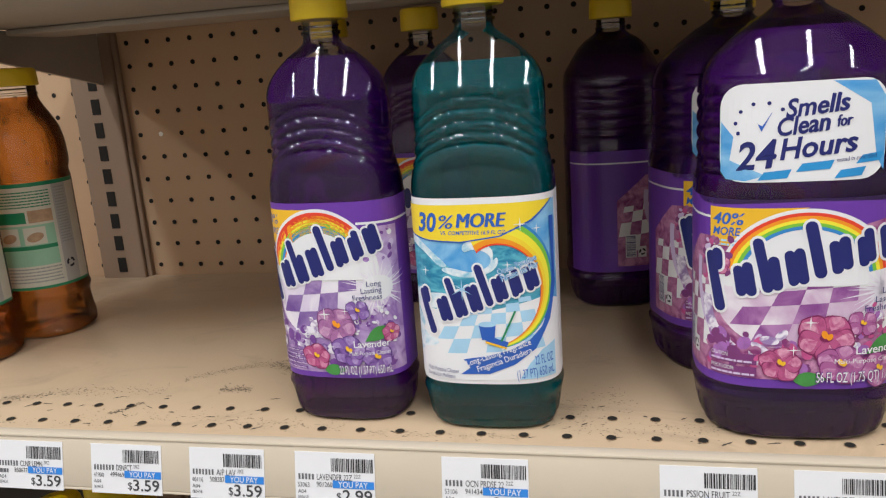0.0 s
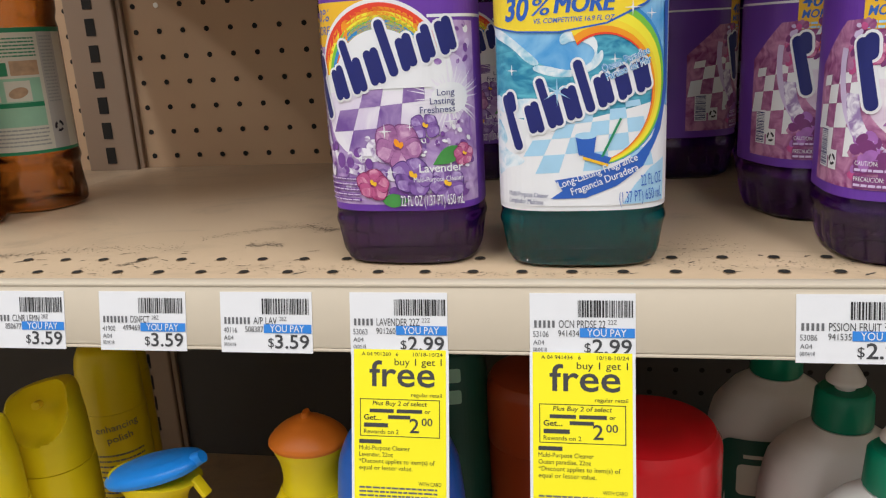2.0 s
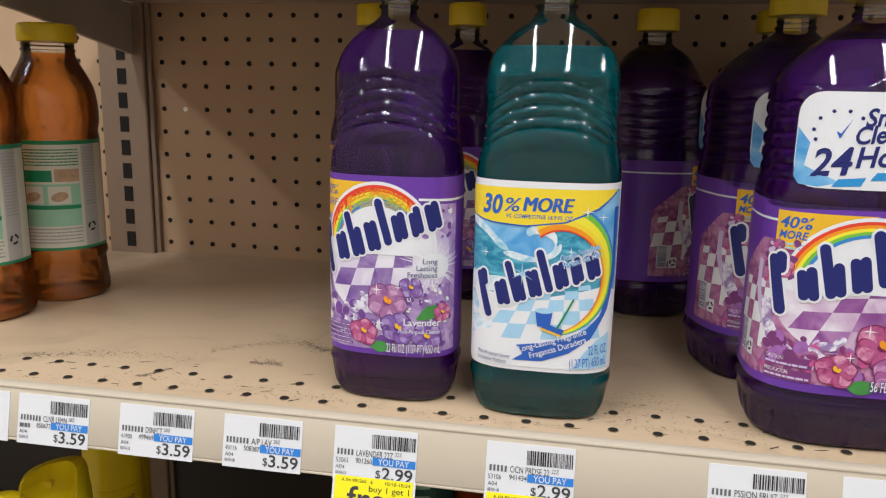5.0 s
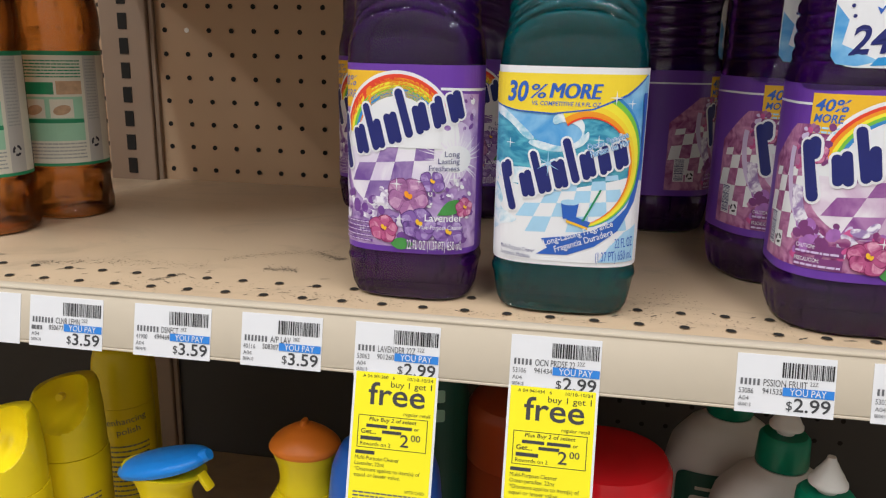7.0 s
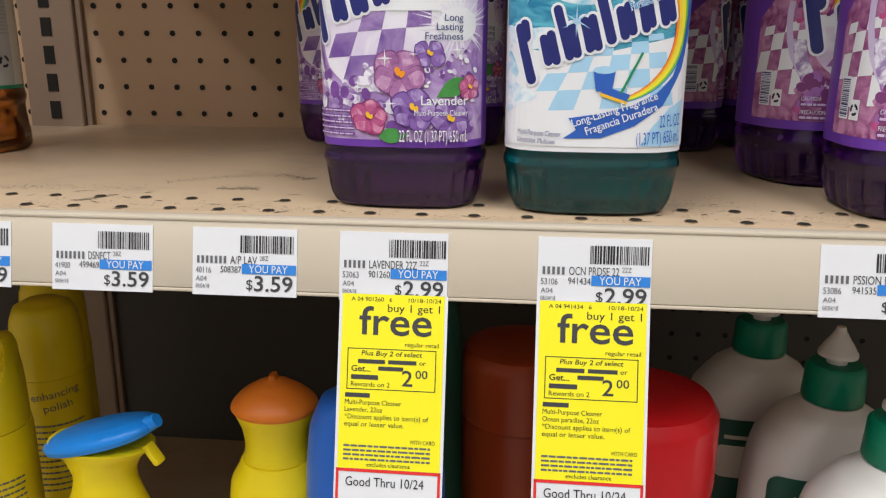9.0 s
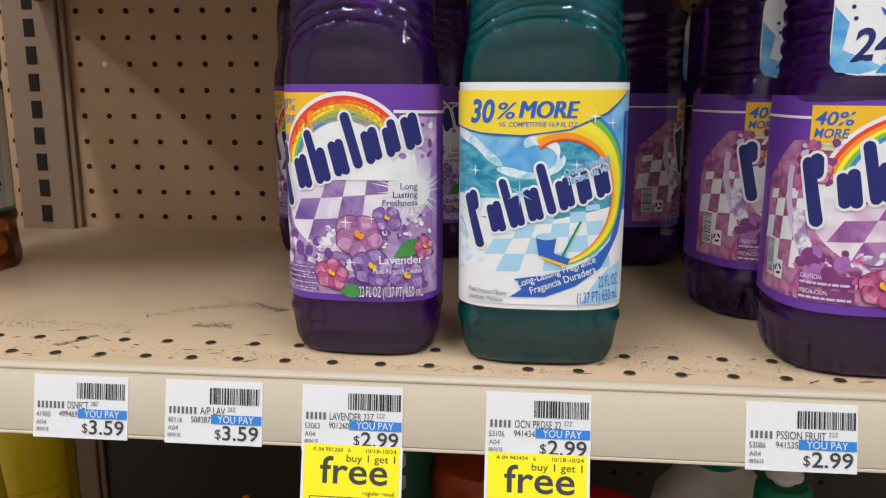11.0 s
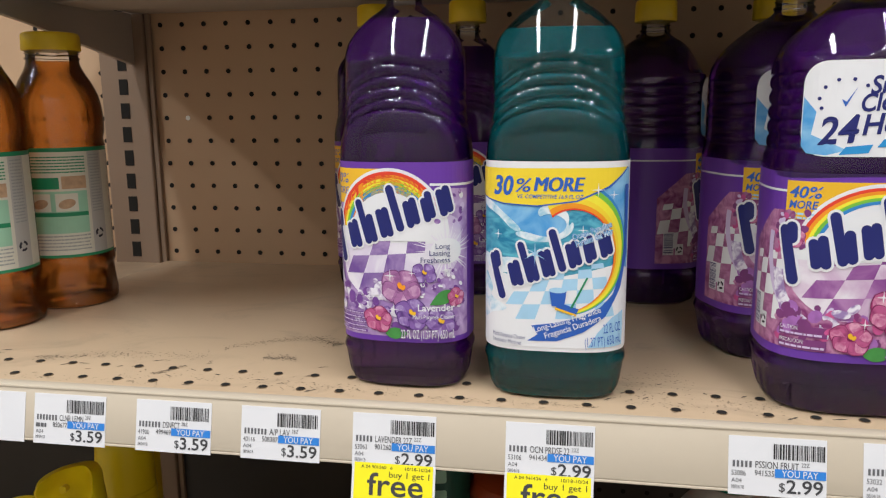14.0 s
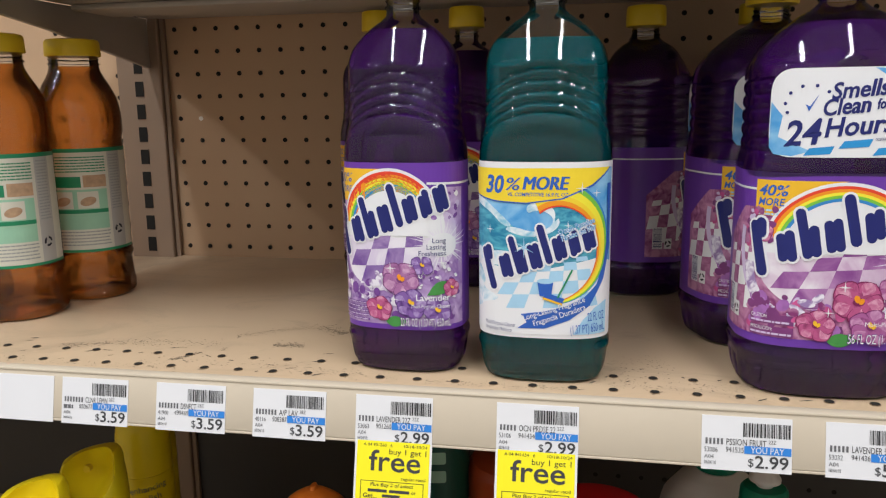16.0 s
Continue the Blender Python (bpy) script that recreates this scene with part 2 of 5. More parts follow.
def loft(rows, seg=56, top=True, bottom=True, wave=None, bm=None):
    """rows: (z, half width, half depth, squareness[, x, y]). wave(z, angle) scales a row's outline."""
    bm = bm or bmesh.new()
    rings = []
    for row in rows:
        z, a, b, n = row[:4]
        ox, oy = row[4:6] if len(row) > 4 else (0, 0)
        ring = []
        for i, (x, y) in enumerate(section(a, b, n, seg)):
            k = wave(z, 2 * math.pi * i / seg) if wave else 1
            ring.append(bm.verts.new((ox + x * k, oy + y * k, z)))
        rings.append(ring)
    for r0, r1 in zip(rings, rings[1:]):
        for i in range(seg):
            bm.faces.new((r0[i], r0[(i + 1) % seg], r1[(i + 1) % seg], r1[i]))
    if bottom:
        bm.faces.new(rings[0][::-1])
    if top:
        bm.faces.new(rings[-1])
    return bm


def smooth_rows(rows, steps=4):
    """Rows between the given ones, on a smooth curve through them."""
    out = []
    for i in range(len(rows) - 1):
        p0, p1, p2, p3 = rows[max(0, i - 1)], rows[i], rows[i + 1], rows[min(len(rows) - 1, i + 2)]
        for k in range(steps):
            t = k / steps
            row = [p1[0] + (p2[0] - p1[0]) * t]
            for j in (1, 2, 3):
                m1, m2 = (p2[j] - p0[j]) / 2, (p3[j] - p1[j]) / 2
                lo, hi = min(p1[j], p2[j]), max(p1[j], p2[j])
                v = (2 * t**3 - 3 * t**2 + 1) * p1[j] + (t**3 - 2 * t**2 + t) * m1 + (3 * t**2 - 2 * t**3) * p2[j] + (t**3 - t**2) * m2
                row.append(min(hi + 0.1 * (hi - lo), max(lo - 0.1 * (hi - lo), v)))
            out.append(tuple(row))
    out.append(tuple(rows[-1]))
    return out


def wrap(a, b, n, z0=0.0):
    """Maps (u, v, h) to a bottle's side: u metres along the outline from the front's middle, v up, h outwards."""
    pts = []
    for i in range(721):
        t = -math.pi / 2 + math.pi * (i - 360) / 360
        c, s = math.cos(t), math.sin(t)
        pts.append(Vector((a * math.copysign(abs(c) ** (2 / n), c), b * math.copysign(abs(s) ** (2 / n), s))))
    run = [0.0]
    for p, q in zip(pts, pts[1:]):
        run.append(run[-1] + (q - p).length)
    run = np.array(run) - run[360]
    xs, ys = np.array([p.x for p in pts]), np.array([p.y for p in pts])

    def f(u, v, h):
        x, y = np.interp(u, run, xs), np.interp(u, run, ys)
        dx, dy = np.interp(u + 5e-4, run, xs) - np.interp(u - 5e-4, run, xs), np.interp(u + 5e-4, run, ys) - np.interp(u - 5e-4, run, ys)
        ln = math.hypot(dx, dy) or 1
        return Vector((x + h * dy / ln, y - h * dx / ln, z0 + v))
    return f


LAYER = 0.00012


def decal(name, polys, material, f, layer, parent, label="", step=0.003):
    """Printed shapes: closed outlines in (u, v), laid on the surface f."""
    if 1 < len(polys) <= 8:
        return [decal(name, [p], material, f, layer, parent, label, step) for p in polys][0]
    bm = bmesh.new()
    for poly in polys:
        try:
            bm.faces.new([bm.verts.new((u, v, 0)) for u, v in poly])
        except ValueError:
            pass
    bmesh.ops.triangulate(bm, faces=bm.faces[:])
    if step:
        us = [v.co.x for v in bm.verts]
        for k in range(int(math.floor(min(us) / step)) + 1, int(math.ceil(max(us) / step))):
            bmesh.ops.bisect_plane(bm, geom=bm.verts[:] + bm.edges[:] + bm.faces[:], plane_co=(k * step, 0, 0), plane_no=(1, 0, 0))
    for v in bm.verts:
        v.co = f(v.co.x, v.co.y, layer * LAYER)
    bmesh.ops.recalc_face_normals(bm, faces=bm.faces[:])
    ob = part(name, bm, material, parent, label)
    if len(polys) > 8:
        ob["kind"] = "stuff"
    return ob


def writing(text, u, v, size, material, f, layer, parent, width=0.0, turn=0.0, shear=0.0, bold=0.0, align="LEFT", name="lettering"):
    """Words in the built-in font, laid on the surface f; width, where given, squeezes them to it."""
    c = bpy.data.curves.new(name, "FONT")
    c.body, c.size, c.shear, c.offset, c.resolution_u, c.fill_mode = text, 1.0, shear, bold, 3, "FRONT"
    ob = bpy.data.objects.new(name, c)
    me = bpy.data.meshes.new_from_object(ob)
    bpy.data.objects.remove(ob)
    bm = bmesh.new()
    bm.from_mesh(me)
    bpy.data.meshes.remove(me)
    xs = [p.co.x for p in bm.verts] or [0]
    lo, wide = min(xs), max(max(xs) - min(xs), 1e-6)
    sx = width / wide if width else size
    shift = {"LEFT": 0, "CENTER": -0.5, "RIGHT": -1}[align] * wide * sx
    ct, st = math.cos(radians(turn)), math.sin(radians(turn))
    for p in bm.verts:
        x, y = (p.co.x - lo) * sx + shift, p.co.y * size
        p.co = f(u + x * ct - y * st, v + x * st + y * ct, layer * LAYER)
    ob = part(name, bm, material, parent)
    return ob


def rect(u0, v0, u1, v1):
    return [(u0, v0), (u1, v0), (u1, v1), (u0, v1)]


def oval(u, v, a, b, turn=0.0, n=18):
    c, s = math.cos(radians(turn)), math.sin(radians(turn))
    return [(u + a * math.cos(t) * c - b * math.sin(t) * s, v + a * math.cos(t) * s + b * math.sin(t) * c) for t in (2 * math.pi * i / n for i in range(n))]


def round_rect(u0, v0, u1, v1, r, turn=0.0, n=5):
    cu, cv = (u0 + u1) / 2, (v0 + v1) / 2
    c, s = math.cos(radians(turn)), math.sin(radians(turn))
    out = []
    for x, y, a0 in ((u1 - r, v1 - r, 0), (u0 + r, v1 - r, 90), (u0 + r, v0 + r, 180), (u1 - r, v0 + r, 270)):
        for k in range(n + 1):
            t = radians(a0 + 90 * k / n)
            dx, dy = x + r * math.cos(t) - cu, y + r * math.sin(t) - cv
            out.append((cu + dx * c - dy * s, cv + dx * s + dy * c))
    return out


def arc_band(cu, cv, ru, rv, t0, t1, w0, w1, n=26, tip=1.0):
    """A bent band about (cu, cv): outer fraction w1, inner w0; tip narrows its end."""
    out, back = [], []
    for i in range(n + 1):
        k = i / n
        t = radians(t0 + (t1 - t0) * k)
        mid, half = (w0 + w1) / 2, (w1 - w0) / 2 * (1 + (tip - 1) * k)
        out.append((cu + ru * (mid + half) * math.cos(t), cv + rv * (mid + half) * math.sin(t)))
        back.append((cu + ru * (mid - half) * math.cos(t), cv + rv * (mid - half) * math.sin(t)))
    return out + back[::-1] if w0 else out


def star(u, v, r, points=4, thin=0.14):
    return [(u + (r if i % 2 == 0 else r * thin) * math.sin(math.pi * i / points), v + (r if i % 2 == 0 else r * thin) * math.cos(math.pi * i / points)) for i in range(2 * points)]


# ---- structure ----
Z = 1.0
BACK = 0.876
setting("floor", box(-3.2, -2.0, -0.05, 3.2, 1.0, 0.0), M_FLOOR, "grey vinyl shop floor in the aisle", "floor")
setting("ceiling", box(-3.2, -2.0, 3.0, 3.2, 1.0, 3.06), M_CEIL, "pale tiled shop ceiling", "ceiling")
setting("wall_south", box(-3.2, -2.06, 0, 3.2, -2.0, 3.0), M_WALL, "plain wall across the aisle", "wall")
setting("wall_west", box(-3.26, -2.0, 0, -3.2, 1.0, 3.0), M_WALL, "plain end wall", "wall")
setting("wall_east", box(3.2, -2.0, 0, 3.26, 1.0, 3.0), M_WALL, "plain end wall", "wall")
setting("wall_north", box(-3.2, 0.93, 0, 3.2, 1.0, 3.0), M_WALL, "plain wall behind the shelving", "wall")
back = setting("back_panel", box(-1.8, BACK, 0.984, 1.4, BACK + 0.006, 2.2), M_PEG, "cream perforated hardboard back panel", "panel")

# same hardboard lower down; the shade under the deck is in its dark colour
setting("lower_back_panel", box(-1.8, BACK, 0.3, 1.4, BACK + 0.006, 0.983), mat("shade_dark_panel", (0.07, 0.065, 0.06), 0.7, var=0.2, scale=6), "perforated panel behind the shelf below, coloured dark for its shade", "panel")


def disc(r, seg=10, depth=0.0006):
    bm = bmesh.new()
    bmesh.ops.create_cone(bm, cap_ends=True, segments=seg, radius1=r, radius2=r, depth=depth)
    return bm


peg_hole = bpy.data.meshes.new("peg_hole")
bm = disc(0.0027)
bmesh.ops.rotate(bm, verts=bm.verts, matrix=Matrix.Rotation(math.pi / 2, 3, "X"))
bm.to_mesh(peg_hole)
bm.free()
peg_hole.materials.append(M_HOLE)
# a near-white hole disc: the glint of light at one hole, painted on
glint_hole = peg_hole.copy()
glint_hole.materials[0] = mat("painted_glint", (0.9, 0.88, 0.82), 0.25, 0.0)
for i in list(range(-6, -2)) + list(range(0, 11)):
    for j in range(0, 11):
        h = new("peg_hole", glint_hole if (i, j) == (1, 6) else peg_hole)
        h.location = (-0.380 + i * 0.0257, BACK - 0.0004, 1.012 + j * 0.0253)
        h.parent = back
bm = bmesh.new()
for i in range(11, 30):
    for z0, n in ((1.012, 11),) + (((0.7527, 10),) if i > 15 else ()):
        for j in range(n):
            bm.faces.new([bm.verts.new((-0.380 + i * 0.0257 + 0.0027 * math.cos(a), BACK - 0.0006, z0 + j * 0.0253 + 0.0027 * math.sin(a))) for a in (2 * math.pi * k / 10 for k in range(10))])
far_holes = part("far_peg_hole", bm, M_HOLE, back)
far_holes["kind"] = "stuff"

# slotted upright between the two bays
up = thing("slotted_upright", "cream steel upright, darkened for shade, with a column of dark slots", "upright", (-0.424, BACK, 0.3), kind="structure")
part("channel", box(-0.028, -0.010, 0, 0.028, -0.0005, 1.8, 0.002), M_STEEL_SHADED, up)
part("edge_trim", box(0.0285, -0.006, 0, 0.034, -0.0005, 1.8, 0.001), M_STEEL_SHADED, up)
slot = bpy.data.meshes.new("slot")
bm = box(-0.0052, -0.0108, -0.0085, 0.0052, -0.0101, 0.0085, 0.0)
bm.to_mesh(slot)
bm.free()
slot.materials.append(M_HOLE)
for k in range(-12, 22):
    o = new("slot", slot)
    o.parent, o.location = up, (0, 0, 0.715 + k * 0.0262)


def deck_shelf(name, x0, x1, zt, y0, label):
    s = thing(name, label, "shelf", (0, 0, zt))
    part("deck", box(x0, y0 + 0.004, -0.014, x1, BACK - 0.001, 0, 0.0015), M_DECK, s, "scuffed cream enamel deck", True)
    return s


deck = deck_shelf("shelf", -0.394, 0.82, Z, 0.478, "scuffed cream steel shelf with punched holes along its front")
left_deck = deck_shelf("shelf", -1.60, -0.395, Z - 0.001, 0.478, "scuffed cream steel shelf of the neighbouring bay")

# price rail, leaning a little upwards
LEAN_RAIL = 12.0
rail = thing("price_rail", "cream plastic price channel on the shelf's front edge", "rail", (0, 0.4795, 0.998))
face = box(-1.60, -0.003, -0.0312, 0.82, 0.0, 0.001, 0.0008)
bmesh.ops.rotate(face, verts=face.verts, matrix=Matrix.Rotation(radians(-LEAN_RAIL), 3, "X"))
part("face", face, M_RAIL, rail, "", True)
part("top_lip", box(-1.60, -0.0034, 0.0008, 0.82, 0.006, 0.0032, 0.0011), M_RAIL, rail, "", True)
lip = box(-1.60, -0.0031, -0.0330, 0.82, 0.004, -0.0313, 0.0006)
bmesh.ops.rotate(lip, verts=lip.verts, matrix=Matrix.Rotation(radians(-LEAN_RAIL), 3, "X"))
part("bottom_lip", lip, M_RAIL, rail, "", True)

# punched holes, with rubbed grime beside some
hole_me = bpy.data.meshes.new("punched_hole")
bm = disc(0.0027, 16)
bm.to_mesh(hole_me)
bm.free()
hole_me.materials.append(M_HOLE)
rim_me = bpy.data.meshes.new("hole_rim")
bm = disc(0.0032, 16)
bm.to_mesh(rim_me)
bm.free()
rim_me.materials.append(mat("worn_hole_edge", (0.22, 0.15, 0.09), 0.5, var=0.4, scale=200))
rng = random.Random(4)
for k in range(-20, 17):
    for y, dx in ((0.4985, 0.0), (0.5235, 0.0006)):
        o = new("punched_hole", hole_me)
        o.parent, o.location = deck, (0.1135 + k * 0.0254 + dx, y, 0.0004)
        o = new("hole_rim", rim_me)
        o.parent, o.location = deck, (0.1135 + k * 0.0254 + dx, y, 0.0001)
bm = bmesh.new()
for k in range(60):
    x, y = rng.uniform(-0.38, 0.32), rng.choice((0.4985, 0.512, 0.5235, 0.54)) + rng.uniform(-0.004, 0.004)
    a, w, t = rng.uniform(0.001, 0.0045), rng.uniform(0.0003, 0.0010), rng.uniform(-0.5, 0.9)
    pts = []
    for i in range(9):
        s = -1 + i / 4
        pts.append((s * a, w * (1 - s * s) * rng.uniform(0.4, 1.4)))
    pts += [(s, -q * rng.uniform(0.2, 1)) for s, q in pts[-2:0:-1]]
    try:
        bm.faces.new([bm.verts.new((x + p * math.cos(t) - q * math.sin(t), y + p * math.sin(t) + q * math.cos(t), 0.00025)) for p, q in pts])
    except ValueError:
        pass
sc = part("scuff", bm, M_SCUFF, deck)
sc["kind"] = "stuff"

M_SMEAR = mat("dried_grime", (0.20, 0.155, 0.11), 0.7, var=0.5, scale=90)


def grime(x, y, a, w, turn, n, size, seed, bend=0.0):
    """A rubbed trail of many tiny specks and flakes."""
    g = random.Random(seed)
    c, s = math.cos(radians(turn)), math.sin(radians(turn))
    bm = bmesh.new()
    for i in range(n):
        p, q = g.uniform(-1, 1), g.gauss(0, 0.5)
        p, q = p * a, q * w + bend * p * p * a
        px, py, r, t0 = x + p * c - q * s, y + p * s + q * c, size * g.uniform(0.3, 1.3), g.uniform(0, 6)
        bm.faces.new([bm.verts.new((px + r * g.uniform(0.6, 1.3) * math.cos(t0 + k * 1.05), py + 0.6 * r * g.uniform(0.5, 1.2) * math.sin(t0 + k * 1.05), 0.0002 + 0.0000005 * i)) for k in range(6)])
    bmesh.ops.recalc_face_normals(bm, faces=bm.faces[:])
    part("grime", bm, M_SMEAR, deck)["kind"] = "stuff"


for k, row in enumerate(((-0.148, 0.590, 0.034, 0.006, 32, 190, 0.0007), (-0.106, 0.598, 0.016, 0.007, -35, 200, 0.0008), (-0.126, 0.556, 0.012, 0.006, 8, 150, 0.0008), (-0.225, 0.548, 0.045, 0.010, 4, 190, 0.0007),
                         (-0.285, 0.535, 0.018, 0.006, 15, 110, 0.0008), (-0.160, 0.510, 0.060, 0.012, 0, 150, 0.0006), (-0.192, 0.520, 0.012, 0.003, 55, 90, 0.0008), (-0.065, 0.505, 0.040, 0.010, 0, 160, 0.0006),
                         (0.125, 0.545, 0.028, 0.020, 25, 190, 0.0006), (0.150, 0.510, 0.050, 0.012, 0, 190, 0.0006), (0.040, 0.496, 0.050, 0.005, 0, 150, 0.0006), (-0.060, 0.615, 0.030, 0.012, 60, 90, 0.0007), (-0.260, 0.495, 0.080, 0.006, 0, 110, 0.0006))):
    grime(*row, 70 + k)

# shelf above, with its tapered end bracket
upper = thing("shelf", "dim grey-beige underside of the shelf above", "shelf", (0, 0, 1.277))
part("deck", box(-0.408, 0.49, 0, 0.82, BACK - 0.001, 0.03, 0.002), M_UNDER, upper)
part("stiffener", box(-0.40, 0.72, -0.006, 0.82, 0.79, -0.0003, 0.002), M_UNDER, upper)
bm = bmesh.new()
prof = [(BACK - 0.012, -0.055), (0.70, -0.026), (0.54, -0.004), (0.54, -0.0005), (BACK - 0.012, -0.0005)]
lo = [bm.verts.new((-0.412, y, z)) for y, z in prof]
hi = [bm.verts.new((-0.407, y, z)) for y, z in prof]
bm.faces.new(lo[::-1])
bm.faces.new(hi)
for i in range(5):
    bm.faces.new((lo[i], lo[(i + 1) % 5], hi[(i + 1) % 5], hi[i]))
bmesh.ops.recalc_face_normals(bm, faces=bm.faces[:])
part("bracket", bm, M_UNDER, upper)
high = thing("shelf", "cream shelf high over the neighbouring bay", "shelf", (0, 0, 1.75))
part("deck", box(-1.60, 0.55, 0, -0.45, BACK - 0.001, 0.03, 0.002), M_UNDER, high)
LOW = 0.66
lower = thing("shelf", "shaded cream shelf below", "shelf", (0, 0, LOW))
part("deck", box(-1.60, 0.44, -0.03, 0.82, BACK - 0.001, 0, 0.002), M_DECK, lower)


# ---- bottles of cleaner ----
def soft(poly, n=2):
    """Rounds the corners of a closed outline."""
    for _ in range(n):
        poly = [q for (a, b), (c, d) in zip(poly, poly[1:] + poly[:1]) for q in ((0.75 * a + 0.25 * c, 0.75 * b + 0.25 * d), (0.25 * a + 0.75 * c, 0.25 * b + 0.75 * d))]
    return poly


def capsule(u0, v0, u1, v1, r, n=6):
    """A bar with round ends."""
    t = math.atan2(v1 - v0, u1 - u0)
    return [(u1 + r * math.cos(t + a), v1 + r * math.sin(t + a)) for a in (-math.pi / 2 + math.pi * k / n for k in range(n + 1))] + [(u0 + r * math.cos(t + a), v0 + r * math.sin(t + a)) for a in (math.pi / 2 + math.pi * k / n for k in range(n + 1))]


def wordmark(u0, v0, w, size, turn, f, layer, parent, rim=0.0012):
    """The brand mark as plain upright bars of its heights along a rising line."""
    c, s = math.cos(radians(turn)), math.sin(radians(turn))
    bars = ((0.058, -0.12, 0.60, 1.30), (0.100, 0.36, 0.62, 1.30), (0.188, 0.02, 0.38, 1.1), (0.234, 0.00, 0.40, 1.1), (0.314, 0.00, 0.64, 1.1), (0.360, 0.00, 0.40, 1.15), (0.440, 0.01, 0.42, 1.1), (0.486, 0.00, 0.42, 1.1),
            (0.570, 0.02, 0.68, 1.25), (0.650, 0.02, 0.40, 1.15), (0.698, 0.04, 0.42, 1.15), (0.776, 0.02, 0.36, 1.05), (0.816, 0.05, 0.43, 1.05), (0.896, 0.02, 0.40, 1.15), (0.944, 0.04, 0.42, 1.15))
    for i, (x, lo, hi, k) in enumerate(bars):
        r = 0.0235 * w * k
        ends = []
        for y, lean in ((lo * size + r, -0.006), (hi * size - r, 0.006)):
            px, py = (x + lean) * w, y
            ends += [u0 + px * c - py * s, v0 + px * s + py * c]
        decal("brand_mark", [capsule(*ends, r + rim)], I_WHITE, f, layer + 0.3 * (i % 3), parent)
        decal("brand_mark", [capsule(*ends, r)], I_NAVY, f, layer + 1.2 + 0.3 * (i % 3), parent)


def rainbow(cu, cv, ru, rv, t0, t1, f, layer, parent, w=(0.80, 1.0), tip=1.0, cols=None):
    cols = cols or (I_RBLUE, I_RGREEN, I_RYEL, I_ORANGE, I_RED)
    st = (w[1] - w[0]) / len(cols)
    for i, m in enumerate(cols):
        decal("rainbow", [arc_band(cu, cv, ru, rv, t0, t1, w[0] + i * st, w[0] + (i + 1) * st, 26, tip)], m, f, layer, parent)


def petal_shape(u, v, long, wide, turn, n=12):
    """A petal from its root at (u, v): narrow at the root, broad and blunt at the tip."""
    c, s = math.cos(radians(turn)), math.sin(radians(turn))
    side = [(long * k / n, wide * math.sin(math.pi * (k / n) ** 1.35) ** 0.8 if 0 < k < n else 0.0) for k in range(n + 1)]
    pts = side + [(p, -q) for p, q in side[-2:0:-1]]
    return [(u + p * c - q * s, v + 0.92 * (p * s + q * c)) for p, q in pts]


PETALS = {}
for hue, c0, c1, c2 in (("pink", (0.22, 0.02, 0.10), (0.50, 0.10, 0.25), (0.74, 0.36, 0.50)), ("mauve", (0.20, 0.06, 0.20), (0.42, 0.17, 0.38), (0.66, 0.40, 0.58)),
                        ("violet", (0.09, 0.035, 0.19), (0.24, 0.12, 0.40), (0.50, 0.38, 0.66)), ("wine", (0.20, 0.03, 0.15), (0.42, 0.12, 0.32), (0.64, 0.34, 0.54))):
    PETALS[hue] = (ink("petal_edge_" + hue, c0, var=0.2, scale=300), ink2("petal_" + hue, c0, c1, 160, 0.25, 0.50), ink2("petal_light_" + hue, c1, c2, 220, 0.35, 0.65))


def flower(u, v, r, hue, f, layer, parent, petals=5, turn=0.0, heart=None):
    """An open cup of broad overlapping petals, each with a dark edge and a paler blade."""
    edge, mid, light = PETALS[hue]
    for k in range(petals):
        t = turn + 360 * k / petals + (7 if k % 2 else -5)
        long, h = r * (1.0 if k % 2 else 0.9), layer + 0.30 * k
        decal("petal", [petal_shape(u, v, long, 0.50 * r, t)], edge, f, h, parent)
        decal("petal", [petal_shape(u, v, long * 0.96, 0.455 * r, t)], mid, f, h + 0.08, parent)
        decal("petal", [petal_shape(u + 0.28 * r * math.cos(radians(t + 8)), v + 0.26 * r * math.sin(radians(t + 8)), long * 0.64, 0.26 * r, t + 6)], light, f, h + 0.16, parent)
    decal("petal", [oval(u, v, 0.20 * r, 0.16 * r, 0, 10)], edge, f, layer + 1.8, parent)
    decal("petal", [oval(u - 0.05 * r, v + 0.10 * r, 0.10 * r, 0.15 * r, 20, 10), oval(u + 0.10 * r, v + 0.02 * r, 0.09 * r, 0.12 * r, -30, 10)], heart or I_GOLD, f, layer + 2, parent)


def sunburst(u, v, r, f, layer, parent, seed):
    """White rays of uneven length round a bright spot."""
    g = random.Random(seed)
    rays = []
    for k in range(34):
        t, long = 2 * math.pi * k / 34 + g.uniform(-0.06, 0.06), r * g.uniform(0.45, 1.0)
        rays.append([(u - 0.0010 * math.sin(t), v + 0.0010 * math.cos(t)), (u + 0.0010 * math.sin(t), v - 0.0010 * math.cos(t)), (u + long * math.cos(t), v + long * math.sin(t))])
    decal("ray", rays, I_PALERAY, f, layer, parent)


I_PALERAY = ink("label_pale_ray", (0.80, 0.76, 0.84), var=0.03)


